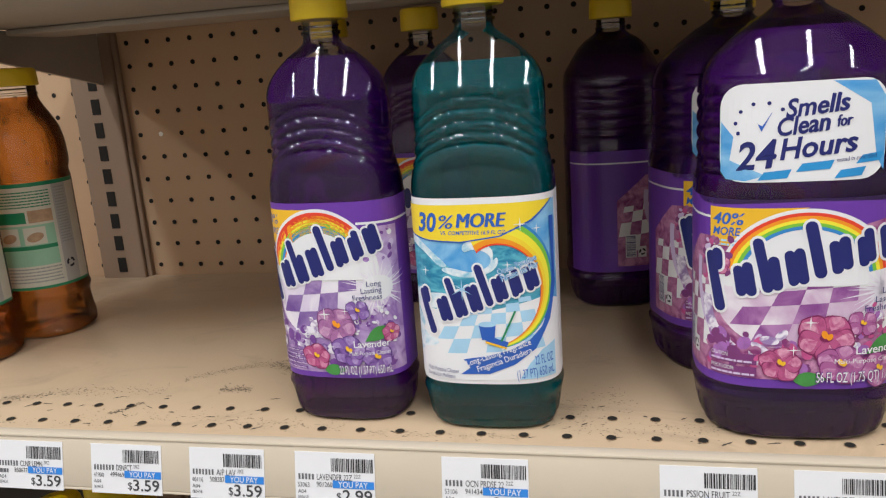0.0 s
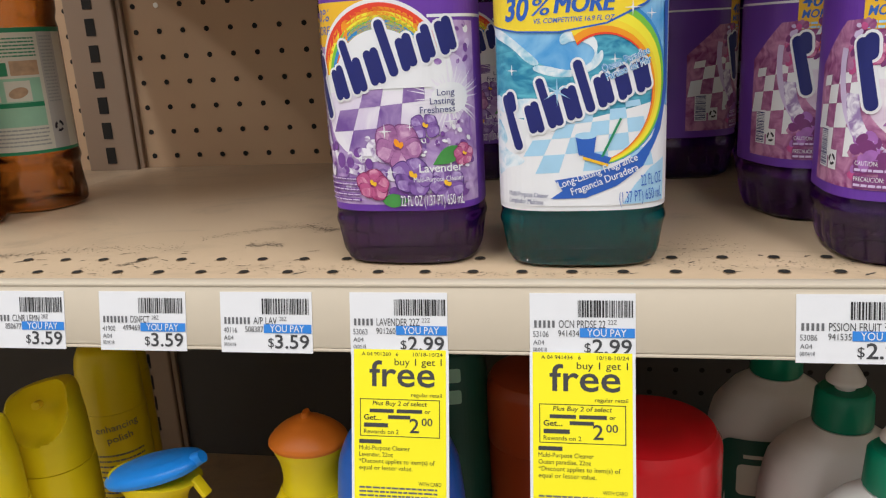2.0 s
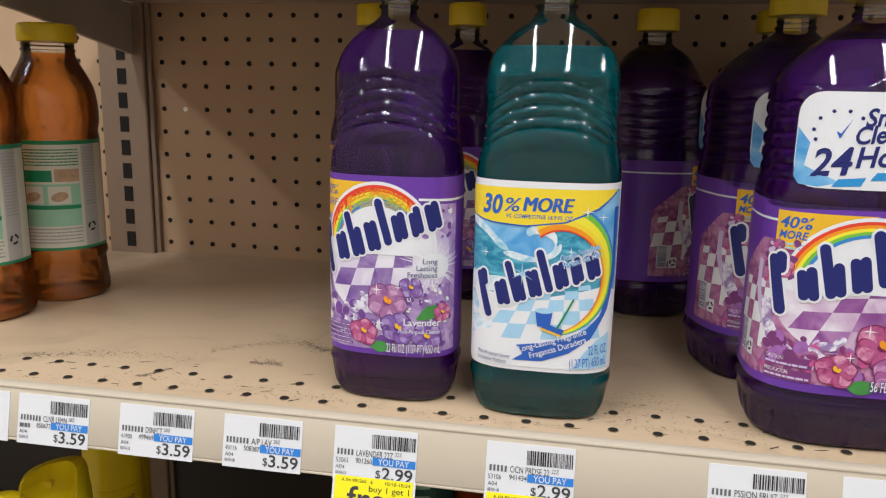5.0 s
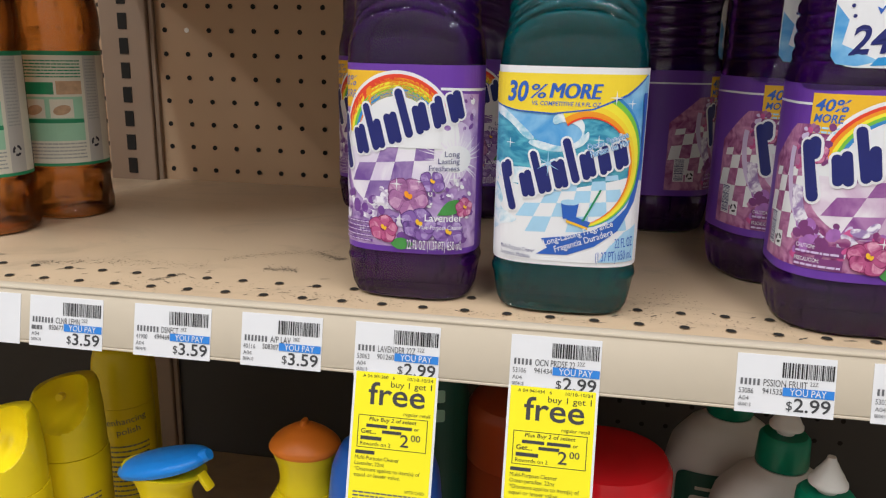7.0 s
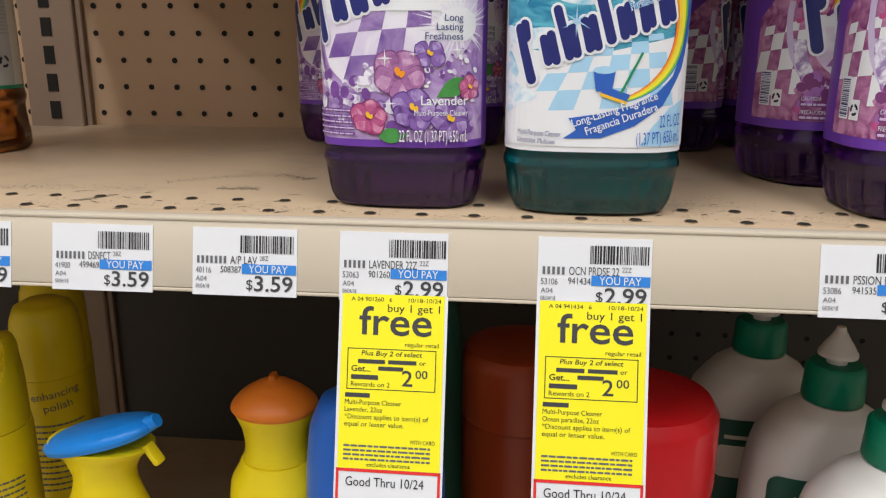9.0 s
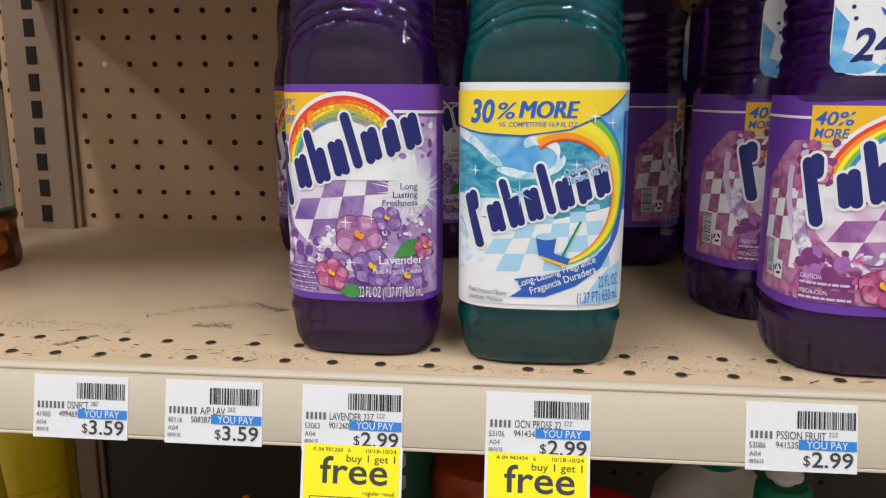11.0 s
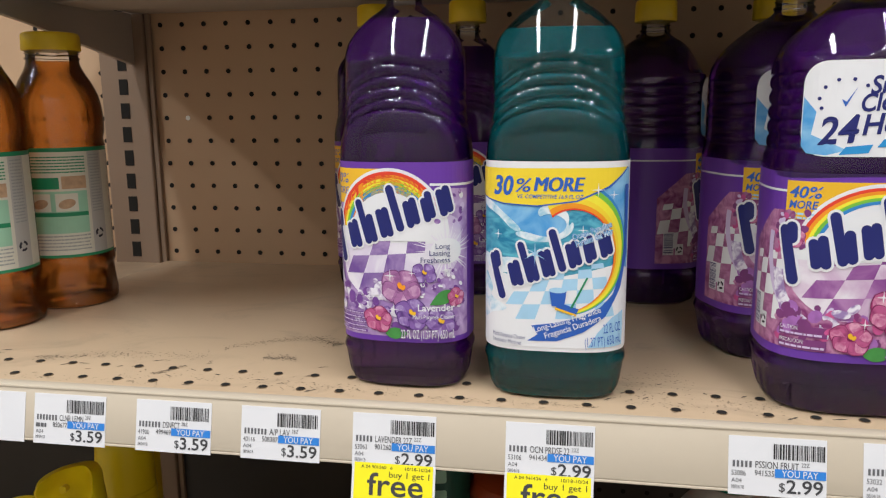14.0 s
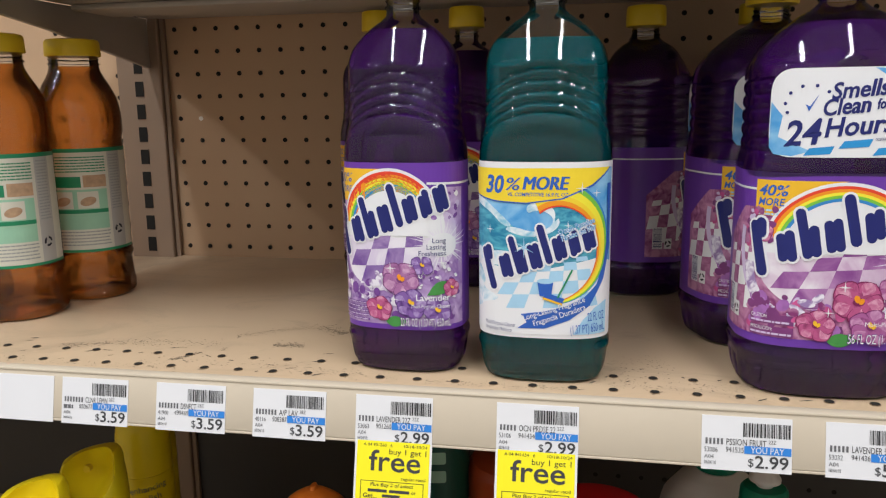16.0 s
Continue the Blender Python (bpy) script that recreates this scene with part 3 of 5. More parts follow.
def taper_rainbow(cu, cv, ru, rv, t0, t1, w0, w1, cols, f, layer, parent, n=30):
    """A bow whose whole width narrows from w0 to w1 along its run; cols from the outside inwards, with shares."""
    total, at = sum(k for _, k in cols), 0.0
    for m, share in cols:
        a, b = at / total, (at + share) / total
        at += share
        out, back = [], []
        for i in range(n + 1):
            k = i / n
            t, w = radians(t0 + (t1 - t0) * k), w0 + (w1 - w0) * k
            out.append((cu + ru * (1 - w * a) * math.cos(t), cv + rv * (1 - w * a) * math.sin(t)))
            back.append((cu + ru * (1 - w * b) * math.cos(t), cv + rv * (1 - w * b) * math.sin(t)))
        decal("rainbow", [out + back[::-1]], m, f, layer, parent)


def floor_check(u0, v0, u1, v1, nu, nv, squeeze, material, f, layer, parent, slant=0.0):
    """Receding chequered floor, wider at the bottom."""
    def q(i, j):
        y = 1 - (1 - j / nv) ** 1.5
        k = 1 - (1 - squeeze) * y
        return ((u0 + u1) / 2 + (i / nu - 0.5) * (u1 - u0) * k + slant * y, v0 + (v1 - v0) * y + 0.10 * (i / nu) * (v1 - v0))
    decal("chequer", [[q(i, j), q(i + 1, j), q(i + 1, j + 1), q(i, j + 1)] for i in range(nu) for j in range(nv) if (i + j) % 2], material, f, layer, parent)


def text_bars(u0, v0, u1, rows, pitch, h, material, f, layer, parent, seed=1):
    r = random.Random(seed)
    polys = []
    for k in range(rows):
        u = u0
        while u < u1 - 0.001:
            w = r.uniform(0.0012, 0.0045)
            polys.append(rect(u, v0 - k * pitch, min(u1, u + w), v0 - k * pitch + h))
            u += w + 0.0005
    return decal("print", polys, material, f, layer, parent)


def scatter(u0, v0, u1, v1, n, r, mats, f, layer, parent, seed):
    g = random.Random(seed)
    for i in range(n):
        m = mats[i % len(mats)]
        a = r * g.uniform(0.5, 1.1)
        decal("blossom", [oval(g.uniform(u0, u1), g.uniform(v0, v1), a, a * g.uniform(0.5, 0.9), g.uniform(0, 180), 9)], m, f, layer + 0.04 * i, parent)


def dense(rows, step):
    """The same side outline with rows at an even step of height."""
    rows = smooth_rows(rows, 6)
    zs = [r[0] for r in rows]
    at = sorted(set([zs[0], zs[-1], 0.001, 0.002, 0.004] + [step * k for k in range(1, int(zs[-1] / step) + 1)]))
    cols = [np.interp(at, zs, [r[j] for r in rows]) for j in (1, 2, 3)]
    return [(z, float(a), float(b), float(n)) for z, a, b, n in zip(at, *cols)]


def small_profile():
    """Half width, half depth and squareness up the small bottle's side."""
    rows = [(0.0, 0.0345, 0.0225, 3.0), (0.002, 0.0375, 0.0255, 3.0), (0.007, 0.0400, 0.0278, 3.0), (0.014, 0.0412, 0.0287, 3.0), (0.021, 0.0422, 0.0295, 3.0),
            (0.0245, 0.0432, 0.0302, 3.0), (0.0285, 0.0422, 0.0294, 3.0), (0.031, 0.0424, 0.0294, 3.0), (0.143, 0.0424, 0.0294, 3.0), (0.150, 0.0420, 0.0290, 2.9), (0.158, 0.0408, 0.0279, 2.8), (0.166, 0.0393, 0.0268, 2.7),
            (0.180, 0.0386, 0.0264, 2.6), (0.196, 0.0386, 0.0268, 2.5), (0.206, 0.0380, 0.0272, 2.5), (0.214, 0.0352, 0.0264, 2.4), (0.221, 0.0295, 0.0235, 2.3), (0.228, 0.0218, 0.0186, 2.2), (0.2335, 0.0140, 0.0132, 2.0), (0.2365, 0.0113, 0.0113, 2.0), (0.250, 0.0110, 0.0110, 2.0)]
    return dense(rows, 0.00085)


def mould(bm, a, b, z0, pitch, count, deep, arch, facet, plain=0.0, bow=10.0):
    """Presses rolls that arch over front and back, creases that cross them, and a sloping panel on each shoulder."""
    fz, fy, fk = facet
    for v in bm.verts:
        x, y, z = v.co
        lift = arch * ((abs(y) / b) ** 2 - (abs(x) / a) ** 2)
        s = (z - lift - z0) / pitch
        if 0 < s < count and abs(x) > plain:
            q = 2 * (s % 1) - 1
            cut_in = deep * (1 - math.sqrt(max(0.0, 1 - q * q)))
            cut_in += 0.55 * deep * math.exp(-((abs(x) - 0.43 * a) / 0.0019) ** 2)
            k = 1 - cut_in / math.hypot(x, y)
            v.co.x, v.co.y = x * k, y * k
        elif -2.0 < s <= 0:
            k = 1 + 0.0010 * math.sin(math.pi * -s / 2.0) / math.hypot(x, y) * (abs(y) / b) ** 2
            v.co.x, v.co.y = x * k, y * k
        most = fy - (z - fz) * fk - bow * x * x
        if z > fz and most > 0.0112 and abs(v.co.y) > most:
            v.co.y = math.copysign(most, y)
    return bm


SMALL_MOULD = (0.0386, 0.0266, 0.1655, 0.0066, 4, 0.0023, 0.0080, (0.203, 0.0280, 0.50))
JUG_MOULD = (0.0505, 0.0422, 0.1500, 0.0085, 5, 0.0022, 0.0020, (0.200, 0.0425, 0.62), 0.041)


def flutes(z, t):
    """Shallow upright flutes round the foot."""
    if 0.003 < z < 0.019:
        return 1 - 0.055 * (0.5 + 0.5 * math.cos(26 * t)) ** 4
    return 1.0


def shrink(rows, d, top):
    return [(z if z > 0.001 else z + d, max(0.004, a - d), max(0.004, b - d), n) for z, a, b, n in rows if z <= top]


def screw_cap(parent, z0, z1, r, material=None):
    bm = loft([(z0, r * 0.97, r * 0.97, 2), (z0 + 0.001, r, r, 2), (z1 - 0.0025, r * 0.975, r * 0.975, 2), (z1 - 0.0007, r * 0.94, r * 0.94, 2), (z1, r * 0.86, r * 0.86, 2)], 72,
              wave=lambda z, t: 1 + 0.012 * math.cos(36 * t) if z < z1 - 0.001 else 1)
    return part("cap", bm, material or M_YCAP, parent, "ribbed yellow screw cap", True)


def bottle_body(b, rows, liquid, level, waved=flutes, pressed=None, inset=0.0008):
    wall = loft(rows, 132, top=False, wave=waved)
    part("shell", mould(wall, *pressed) if pressed else wall, M_CLEAR, b, "clear plastic bottle wall", True)
    inner = pressed and (*pressed[:7], (pressed[7][0], pressed[7][1] - inset, pressed[7][2]), *pressed[8:])
    wet = loft(shrink(rows, inset, level), 132, wave=waved)
    part("liquid", mould(wet, *inner) if inner else wet, liquid, b, "", True)
    r = rows[-1][1]
    z = rows[-1][0]
    part("neck_thread", loft([(z - 0.0058, r + 0.0002, r + 0.0002, 2), (z - 0.0050, r + 0.0009, r + 0.0009, 2), (z - 0.0042, r + 0.0002, r + 0.0002, 2)], 40, False, False), M_CLEAR, b, "", True)
    part("neck_ring", loft([(z - 0.0105, r + 0.0003, r + 0.0003, 2), (z - 0.0100, r + 0.0013, r + 0.0013, 2), (z - 0.0085, r + 0.0013, r + 0.0013, 2), (z - 0.008, r + 0.0003, r + 0.0003, 2)], 40, False, False), M_CLEAR, b, "", True)


def label_base(b, a, d, n, z0, z1, u0, u1, material, label):
    f = wrap(a, d, n)
    ob = decal("label", [rect(u0, z0, u1, z1)], material, f, 1.5, b, label)
    return f, ob


def lavender_bottle(at, rz):
    b = thing("cleaner_bottle", "clear bottle of purple lavender cleaner with a floral label", "bottle", at, rz, "bottles of floor cleaner")
    bottle_body(b, small_profile(), M_PURPLE, 0.2275, pressed=SMALL_MOULD)
    screw_cap(b, 0.2483, 0.2675, 0.0175)
    f, L = label_base(b, 0.0424, 0.0294, 3.0, 0.0315, 0.1425, -0.074, 0.074, I_PURPLE, "purple label with flowers, a rainbow and a blue brand mark")
    decal("ground", [[(-0.049, 0.035), (0.049, 0.035), (0.049, 0.126), (0.030, 0.127), (0.018, 0.121), (-0.049, 0.118)]], I_LILAC, f, 2.2, L)
    decal("haze", [soft([(-0.040, 0.074), (-0.026, 0.061), (-0.012, 0.056), (0.012, 0.066), (0.040, 0.076), (0.044, 0.110), (0.020, 0.112), (-0.040, 0.110)])], I_HAZE, f, 3.6, L)
    decal("stripe", [[(0.022, 0.1285), (0.074, 0.1275), (0.074, 0.129), (0.022, 0.130)]], I_WHITE, f, 3, L)
    decal("flash", [[(-0.060, 0.117), (-0.036, 0.117), (-0.022, 0.1325), (-0.008, 0.1385), (-0.060, 0.1385)]], I_GOLD, f, 3, L)
    writing("30%", -0.0475, 0.1295, 0.0085, I_COBALT, f, 4, L, width=0.016, shear=0.2)
    writing("MORE", -0.0475, 0.1228, 0.0062, I_COBALT, f, 4, L, width=0.0155, shear=0.2)
    decal("dome", [arc_band(-0.004, 0.098, 0.038, 0.041, -6, 186, 0.0, 1.0, 40)], I_WHITE, f, 4, L)
    rainbow(-0.004, 0.098, 0.0362, 0.039, 26, 172, f, 6, L, (0.74, 1.0))
    decal("dome", [arc_band(-0.004, 0.096, 0.0268, 0.0285, -2, 182, 0.0, 1.0, 30)], I_WHITE, f, 6.6, L)
    floor_check(-0.042, 0.060, 0.018, 0.098, 4, 4, 0.70, I_TILE, f, 4.5, L, 0.010)
    sunburst(0.032, 0.089, 0.024, f, 4.6, L, 5)
    decal("ray", [oval(0.032, 0.089, 0.010, 0.008)], I_WHITE, f, 4.8, L)
    wordmark(-0.0425, 0.0840, 0.0880, 0.0440, 19, f, 7, L)
    for k, w in enumerate(("Long", "Lasting", "Freshness")):
        writing(w, 0.034, 0.0905 - 0.0042 * k, 0.0047, I_NAVY, f, 10, L, align="RIGHT")
    scatter(0.026, 0.106, 0.044, 0.125, 26, 0.0022, (I_PALELILAC, I_LILAC, I_WHITE, I_DEEP), f, 3.2, L, 3)
    scatter(-0.046, 0.040, 0.044, 0.058, 60, 0.0034, (I_LILAC, I_DEEP, I_TILE, I_SPLASH), f, 4.9, L, 14)
    decal("swirl", [arc_band(-0.016, 0.082, 0.031, 0.030, 176, 268, 0.86, 1.06, 24)], I_SPLASH, f, 5.4, L)
    decal("swirl", [arc_band(-0.016, 0.082, 0.031, 0.030, 178, 262, 0.90, 0.94, 24)], I_WHITE, f, 5.7, L)
    scatter(-0.040, 0.050, -0.016, 0.066, 14, 0.0030, (I_DEEP, I_SPLASH, I_TILE), f, 6, L, 4)
    decal("bubble", [oval(-0.0315, 0.0585, 0.0030, 0.0042), oval(-0.0255, 0.0575, 0.0024, 0.0030), oval(-0.0350, 0.0660, 0.0018, 0.0024)], I_DEEP, f, 6.8, L)
    decal("splash", [oval(-0.012, 0.067, 0.0035, 0.0020, 40), oval(-0.016, 0.063, 0.0045, 0.0022, -10), oval(-0.009, 0.061, 0.0060, 0.0022, -35), oval(-0.014, 0.070, 0.0016, 0.0014)], I_SPLASH, f, 7, L)
    scatter(0.016, 0.060, 0.042, 0.078, 46, 0.0016, (I_PALELILAC, I_WHITE, I_DEEP, I_LILAC), f, 6, L, 5)
    flower(0.018, 0.0755, 0.0085, "violet", f, 8.0, L, 4, 50)
    decal("leaf", [petal_shape(0.021, 0.0555, 0.018, 0.0046, 30), petal_shape(0.008, 0.0375, 0.016, 0.0040, 182)], I_LEAF, f, 8.2, L)
    flower(0.003, 0.0660, 0.0150, "mauve", f, 9.0, L, 5, 60, I_ORANGE)
    flower(0.038, 0.0600, 0.0070, "pink", f, 9.0, L, 5, 20)
    flower(-0.0125, 0.0460, 0.0105, "pink", f, 10.2, L, 5, 80)
    flower(0.0100, 0.0500, 0.0125, "violet", f, 11.2, L, 5, 75)
    flower(0.0280, 0.0450, 0.0110, "violet", f, 11.6, L, 5, 40)
    decal("sparkle", [star(-0.004, 0.0735, 0.0042), star(0.031, 0.0775, 0.0036), star(-0.002, 0.0525, 0.0036), star(-0.018, 0.0600, 0.0030), star(0.010, 0.0755, 0.0025)], I_WHITE, f, 14, L)
    writing("Lavender", 0.0365, 0.0520, 0.0062, I_WHITE, f, 14, L, align="RIGHT", bold=0.012)
    writing("Multi-Purpose Cleaner", 0.0365, 0.0470, 0.0038, I_WHITE, f, 14, L, align="RIGHT", width=0.026)
    writing("22 FL OZ (1.37 PT) 650 mL", 0.0368, 0.0343, 0.0084, I_DEEP, f, 14, L, width=0.0345, align="RIGHT", bold=0.035)
    writing("22 FL OZ (1.37 PT) 650 mL", 0.0364, 0.0345, 0.0080, I_WHITE, f, 15, L, width=0.0337, align="RIGHT")
    text_bars(-0.045, 0.0480, -0.020, 5, 0.0028, 0.0016, I_DEEP, f, 8, L, 2)
    text_bars(-0.045, 0.0484, -0.020, 5, 0.0028, 0.0006, I_PALELILAC, f, 8.5, L, 3)
    return b


def ocean_bottle(at, rz):
    b = thing("cleaner_bottle", "clear bottle of teal cleaner with a blue ocean label", "bottle", at, rz, "bottles of floor cleaner")
    bottle_body(b, small_profile(), M_TEAL, 0.2185, pressed=SMALL_MOULD)
    screw_cap(b, 0.2483, 0.2675, 0.0175)
    f, L = label_base(b, 0.0424, 0.0294, 3.0, 0.0315, 0.1435, -0.074, 0.074, I_WHITE, "blue and white label with a wave, a rainbow and a blue brand mark")
    decal("sky", [[(-0.049, 0.075), (0.049, 0.075), (0.049, 0.1395), (-0.049, 0.1395)]], I_SKY, f, 2.2, L)
    decal("sea", [soft([(-0.049, 0.1215), (-0.034, 0.1165), (-0.020, 0.1035), (-0.004, 0.0985), (0.006, 0.1025), (0.009, 0.1085), (0.004, 0.1135), (-0.004, 0.1150), (-0.008, 0.1130), (-0.004, 0.1190), (0.010, 0.1200), (0.026, 0.1160), (0.036, 0.1060), (0.038, 0.0850), (0.020, 0.0760), (-0.049, 0.0760)])], I_SEA, f, 3, L)
    decal("foam", [soft([(-0.010, 0.1165), (-0.002, 0.1205), (0.010, 0.1205), (0.004, 0.1175), (0.0085, 0.1130), (0.0075, 0.1060), (0.0105, 0.1100), (0.0110, 0.1040), (0.004, 0.0985), (-0.010, 0.0965), (-0.024, 0.1010), (-0.020, 0.1040), (-0.004, 0.0995), (0.005, 0.1030), (0.0075, 0.1085), (0.003, 0.1128), (-0.004, 0.1140), (-0.009, 0.1115)])], I_FOAM, f, 4, L)
    decal("foam", [soft([(-0.049, 0.1230), (-0.038, 0.1200), (-0.026, 0.1110), (-0.018, 0.1035), (-0.024, 0.1030), (-0.034, 0.1130), (-0.049, 0.1180)]), soft([(-0.049, 0.0900), (-0.036, 0.0870), (-0.020, 0.0880), (-0.008, 0.0840), (-0.020, 0.0780), (-0.049, 0.0780)])], I_FOAM, f, 4.2, L)
    decal("beach", [[(-0.049, 0.084), (-0.036, 0.079), (-0.010, 0.074), (0.036, 0.084), (0.049, 0.080), (0.049, 0.034), (-0.049, 0.034)]], I_WHITE, f, 4.5, L)
    floor_check(-0.034, 0.050, 0.036, 0.082, 6, 5, 0.6, I_PALEBLUE, f, 5, L, 0.006)
    decal("surf", [soft([(-0.047, 0.082), (-0.036, 0.068), (-0.041, 0.063), (-0.027, 0.058), (-0.029, 0.055), (-0.038, 0.053), (-0.042, 0.050), (-0.047, 0.048)])], I_FOAM, f, 5.2, L)
    decal("flash", [[(-0.060, 0.1395), (0.044, 0.1400), (0.030, 0.1295), (0.012, 0.1215), (-0.010, 0.1185), (-0.030, 0.1195), (-0.060, 0.1250)]], I_YELLOW, f, 6, L)
    writing("30", -0.0365, 0.1245, 0.0152, I_COBALT, f, 7, L, width=0.0128, shear=0.2, bold=0.03)
    for k in range(3):
        writing("%", -0.0228 + 0.0002 * k, 0.1262, 0.0112, I_COBALT, f, 7 + 0.3 * k, L, width=0.0092, shear=0.2)
    for k in range(4):
        writing("MORE", -0.0122 + 0.0003 * k, 0.1267, 0.0116, I_COBALT, f, 7 + 0.3 * k, L, width=0.0280, shear=0.2)
    decal("edge_line", [[(-0.060, 0.1250), (-0.030, 0.1195), (-0.010, 0.1185), (0.012, 0.1215), (0.030, 0.1295), (0.044, 0.1400), (0.0452, 0.1400), (0.031, 0.1287), (0.0125, 0.1207), (-0.010, 0.1177), (-0.030, 0.1187), (-0.060, 0.1242)]], I_COBALT, f, 6.2, L)
    writing("VS. COMPETITIVE 16.9 FL OZ", -0.0215, 0.1225, 0.0032, I_COBALT, f, 7, L, width=0.0375, shear=0.2, bold=0.01)
    taper_rainbow(0.006, 0.094, 0.0372, 0.0400, 114, -80, 0.52, 0.06, ((I_RBLUE, 0.6), (I_RGREEN, 1.0), (I_RYEL, 1.5), (I_YELLOW, 1.0), (I_ORANGE, 0.9), (I_RED, 0.3)), f, 5.6, L)
    decal("ribbon", [[(-0.0150, 0.0378), (0.0023, 0.0382), (0.0174, 0.0440), (0.0300, 0.0530), (0.0400, 0.0700), (0.0455, 0.0900), (0.0460, 0.1300), (0.0420, 0.1300), (0.0432, 0.1000), (0.0400, 0.0800), (0.0345, 0.0665), (0.0270, 0.0590), (0.0149, 0.0530), (0.0, 0.0492), (-0.0128, 0.0472), (-0.0090, 0.0420)]], I_COBALT, f, 7, L)
    wordmark(-0.0350, 0.0655, 0.0765, 0.0390, 19, f, 8, L)
    writing("Ocean Paradise", 0.0105, 0.0985, 0.0050, I_FOAM, f, 12, L, width=0.0235, turn=20, bold=0.05)
    writing("Ocean Paradise", 0.0105, 0.0985, 0.0050, I_RBLUE, f, 12.4, L, width=0.0235, turn=20)
    writing("Paraiso del Mar", 0.0125, 0.0948, 0.0050, I_FOAM, f, 12, L, width=0.0225, turn=20, bold=0.05)
    writing("Paraiso del Mar", 0.0125, 0.0948, 0.0050, I_RBLUE, f, 12.4, L, width=0.0225, turn=20)
    decal("sparkle", [star(-0.011, 0.0905, 0.0072, 6, 0.12)], I_PALEBLUE, f, 11.5, L)
    decal("sparkle", [star(0.024, 0.1275, 0.004), star(0.033, 0.1245, 0.003), star(-0.033, 0.1010, 0.003), star(0.016, 0.1045, 0.003)], I_WHITE, f, 12, L)
    decal("bucket", [[(-0.0025, 0.0690), (0.0075, 0.0690), (0.0062, 0.0595), (-0.0010, 0.0595)]], I_COBALT, f, 9, L)
    decal("bucket", [oval(0.0025, 0.0690, 0.0052, 0.0017)], I_PALEBLUE, f, 9.5, L)
    decal("mop", [[(0.0095, 0.0585), (0.0108, 0.0585), (0.0195, 0.0765), (0.0185, 0.0770)]], I_GREEN, f, 10, L)
    decal("mop", [[(0.001, 0.0590), (0.013, 0.0550), (0.0145, 0.0580), (0.004, 0.0615)]], I_COBALT, f, 10, L)
    decal("mop", [[(0.001, 0.0575), (0.013, 0.0535), (0.013, 0.0550), (0.001, 0.0590)]], I_GOLD, f, 10.2, L)
    writing("Long-Lasting Fragrance", -0.0105, 0.0432, 0.0052, I_WHITE, f, 12, L, width=0.0400, turn=19, bold=0.006)
    writing("Fragancia Duradera", -0.0042, 0.0397, 0.0052, I_WHITE, f, 12, L, width=0.0340, turn=20, bold=0.006)
    writing("Multi-Purpose Cleaner", -0.0365, 0.0392, 0.0036, I_NAVY, f, 12, L, width=0.0205, turn=-2)
    writing("Limpiador Multiuso", -0.0365, 0.0357, 0.0036, I_NAVY, f, 12, L, width=0.0180, turn=-2)
    decal("patch", [[(0.020, 0.0345), (0.043, 0.0345), (0.043, 0.0560), (0.034, 0.0520), (0.026, 0.0440)]], I_PALEBLUE, f, 6.5, L)
    writing("22 FL OZ", 0.0405, 0.0440, 0.0080, I_COBALT, f, 12, L, width=0.0115, align="RIGHT", turn=4)
    writing("(1.37 PT) 650 mL", 0.0410, 0.0367, 0.0080, I_COBALT, f, 12, L, width=0.0225, align="RIGHT", turn=4)
    return b


def jug_profile():
    rows = [(0.0, 0.0440, 0.0350, 3.0), (0.003, 0.0480, 0.0390, 3.0), (0.010, 0.0505, 0.0412, 3.0), (0.022, 0.0522, 0.0428, 3.0), (0.027, 0.0536, 0.0440, 3.0), (0.0305, 0.0525, 0.0430, 3.0), (0.033, 0.0526, 0.0430, 3.0),
            (0.138, 0.0526, 0.0430, 3.0), (0.143, 0.0520, 0.0424, 3.0), (0.148, 0.0508, 0.0420, 3.0)]
    rows += [(0.152, 0.0508, 0.0424, 3.0), (0.190, 0.0506, 0.0424, 3.0), (0.200, 0.0494, 0.0414, 2.8), (0.210, 0.0440, 0.0378, 2.6), (0.220, 0.0338, 0.0306, 2.4), (0.228, 0.0235, 0.0228, 2.2), (0.233, 0.0152, 0.0152, 2.0), (0.236, 0.0125, 0.0125, 2.0), (0.247, 0.0120, 0.0120, 2.0)]
    return dense(rows, 0.0011)


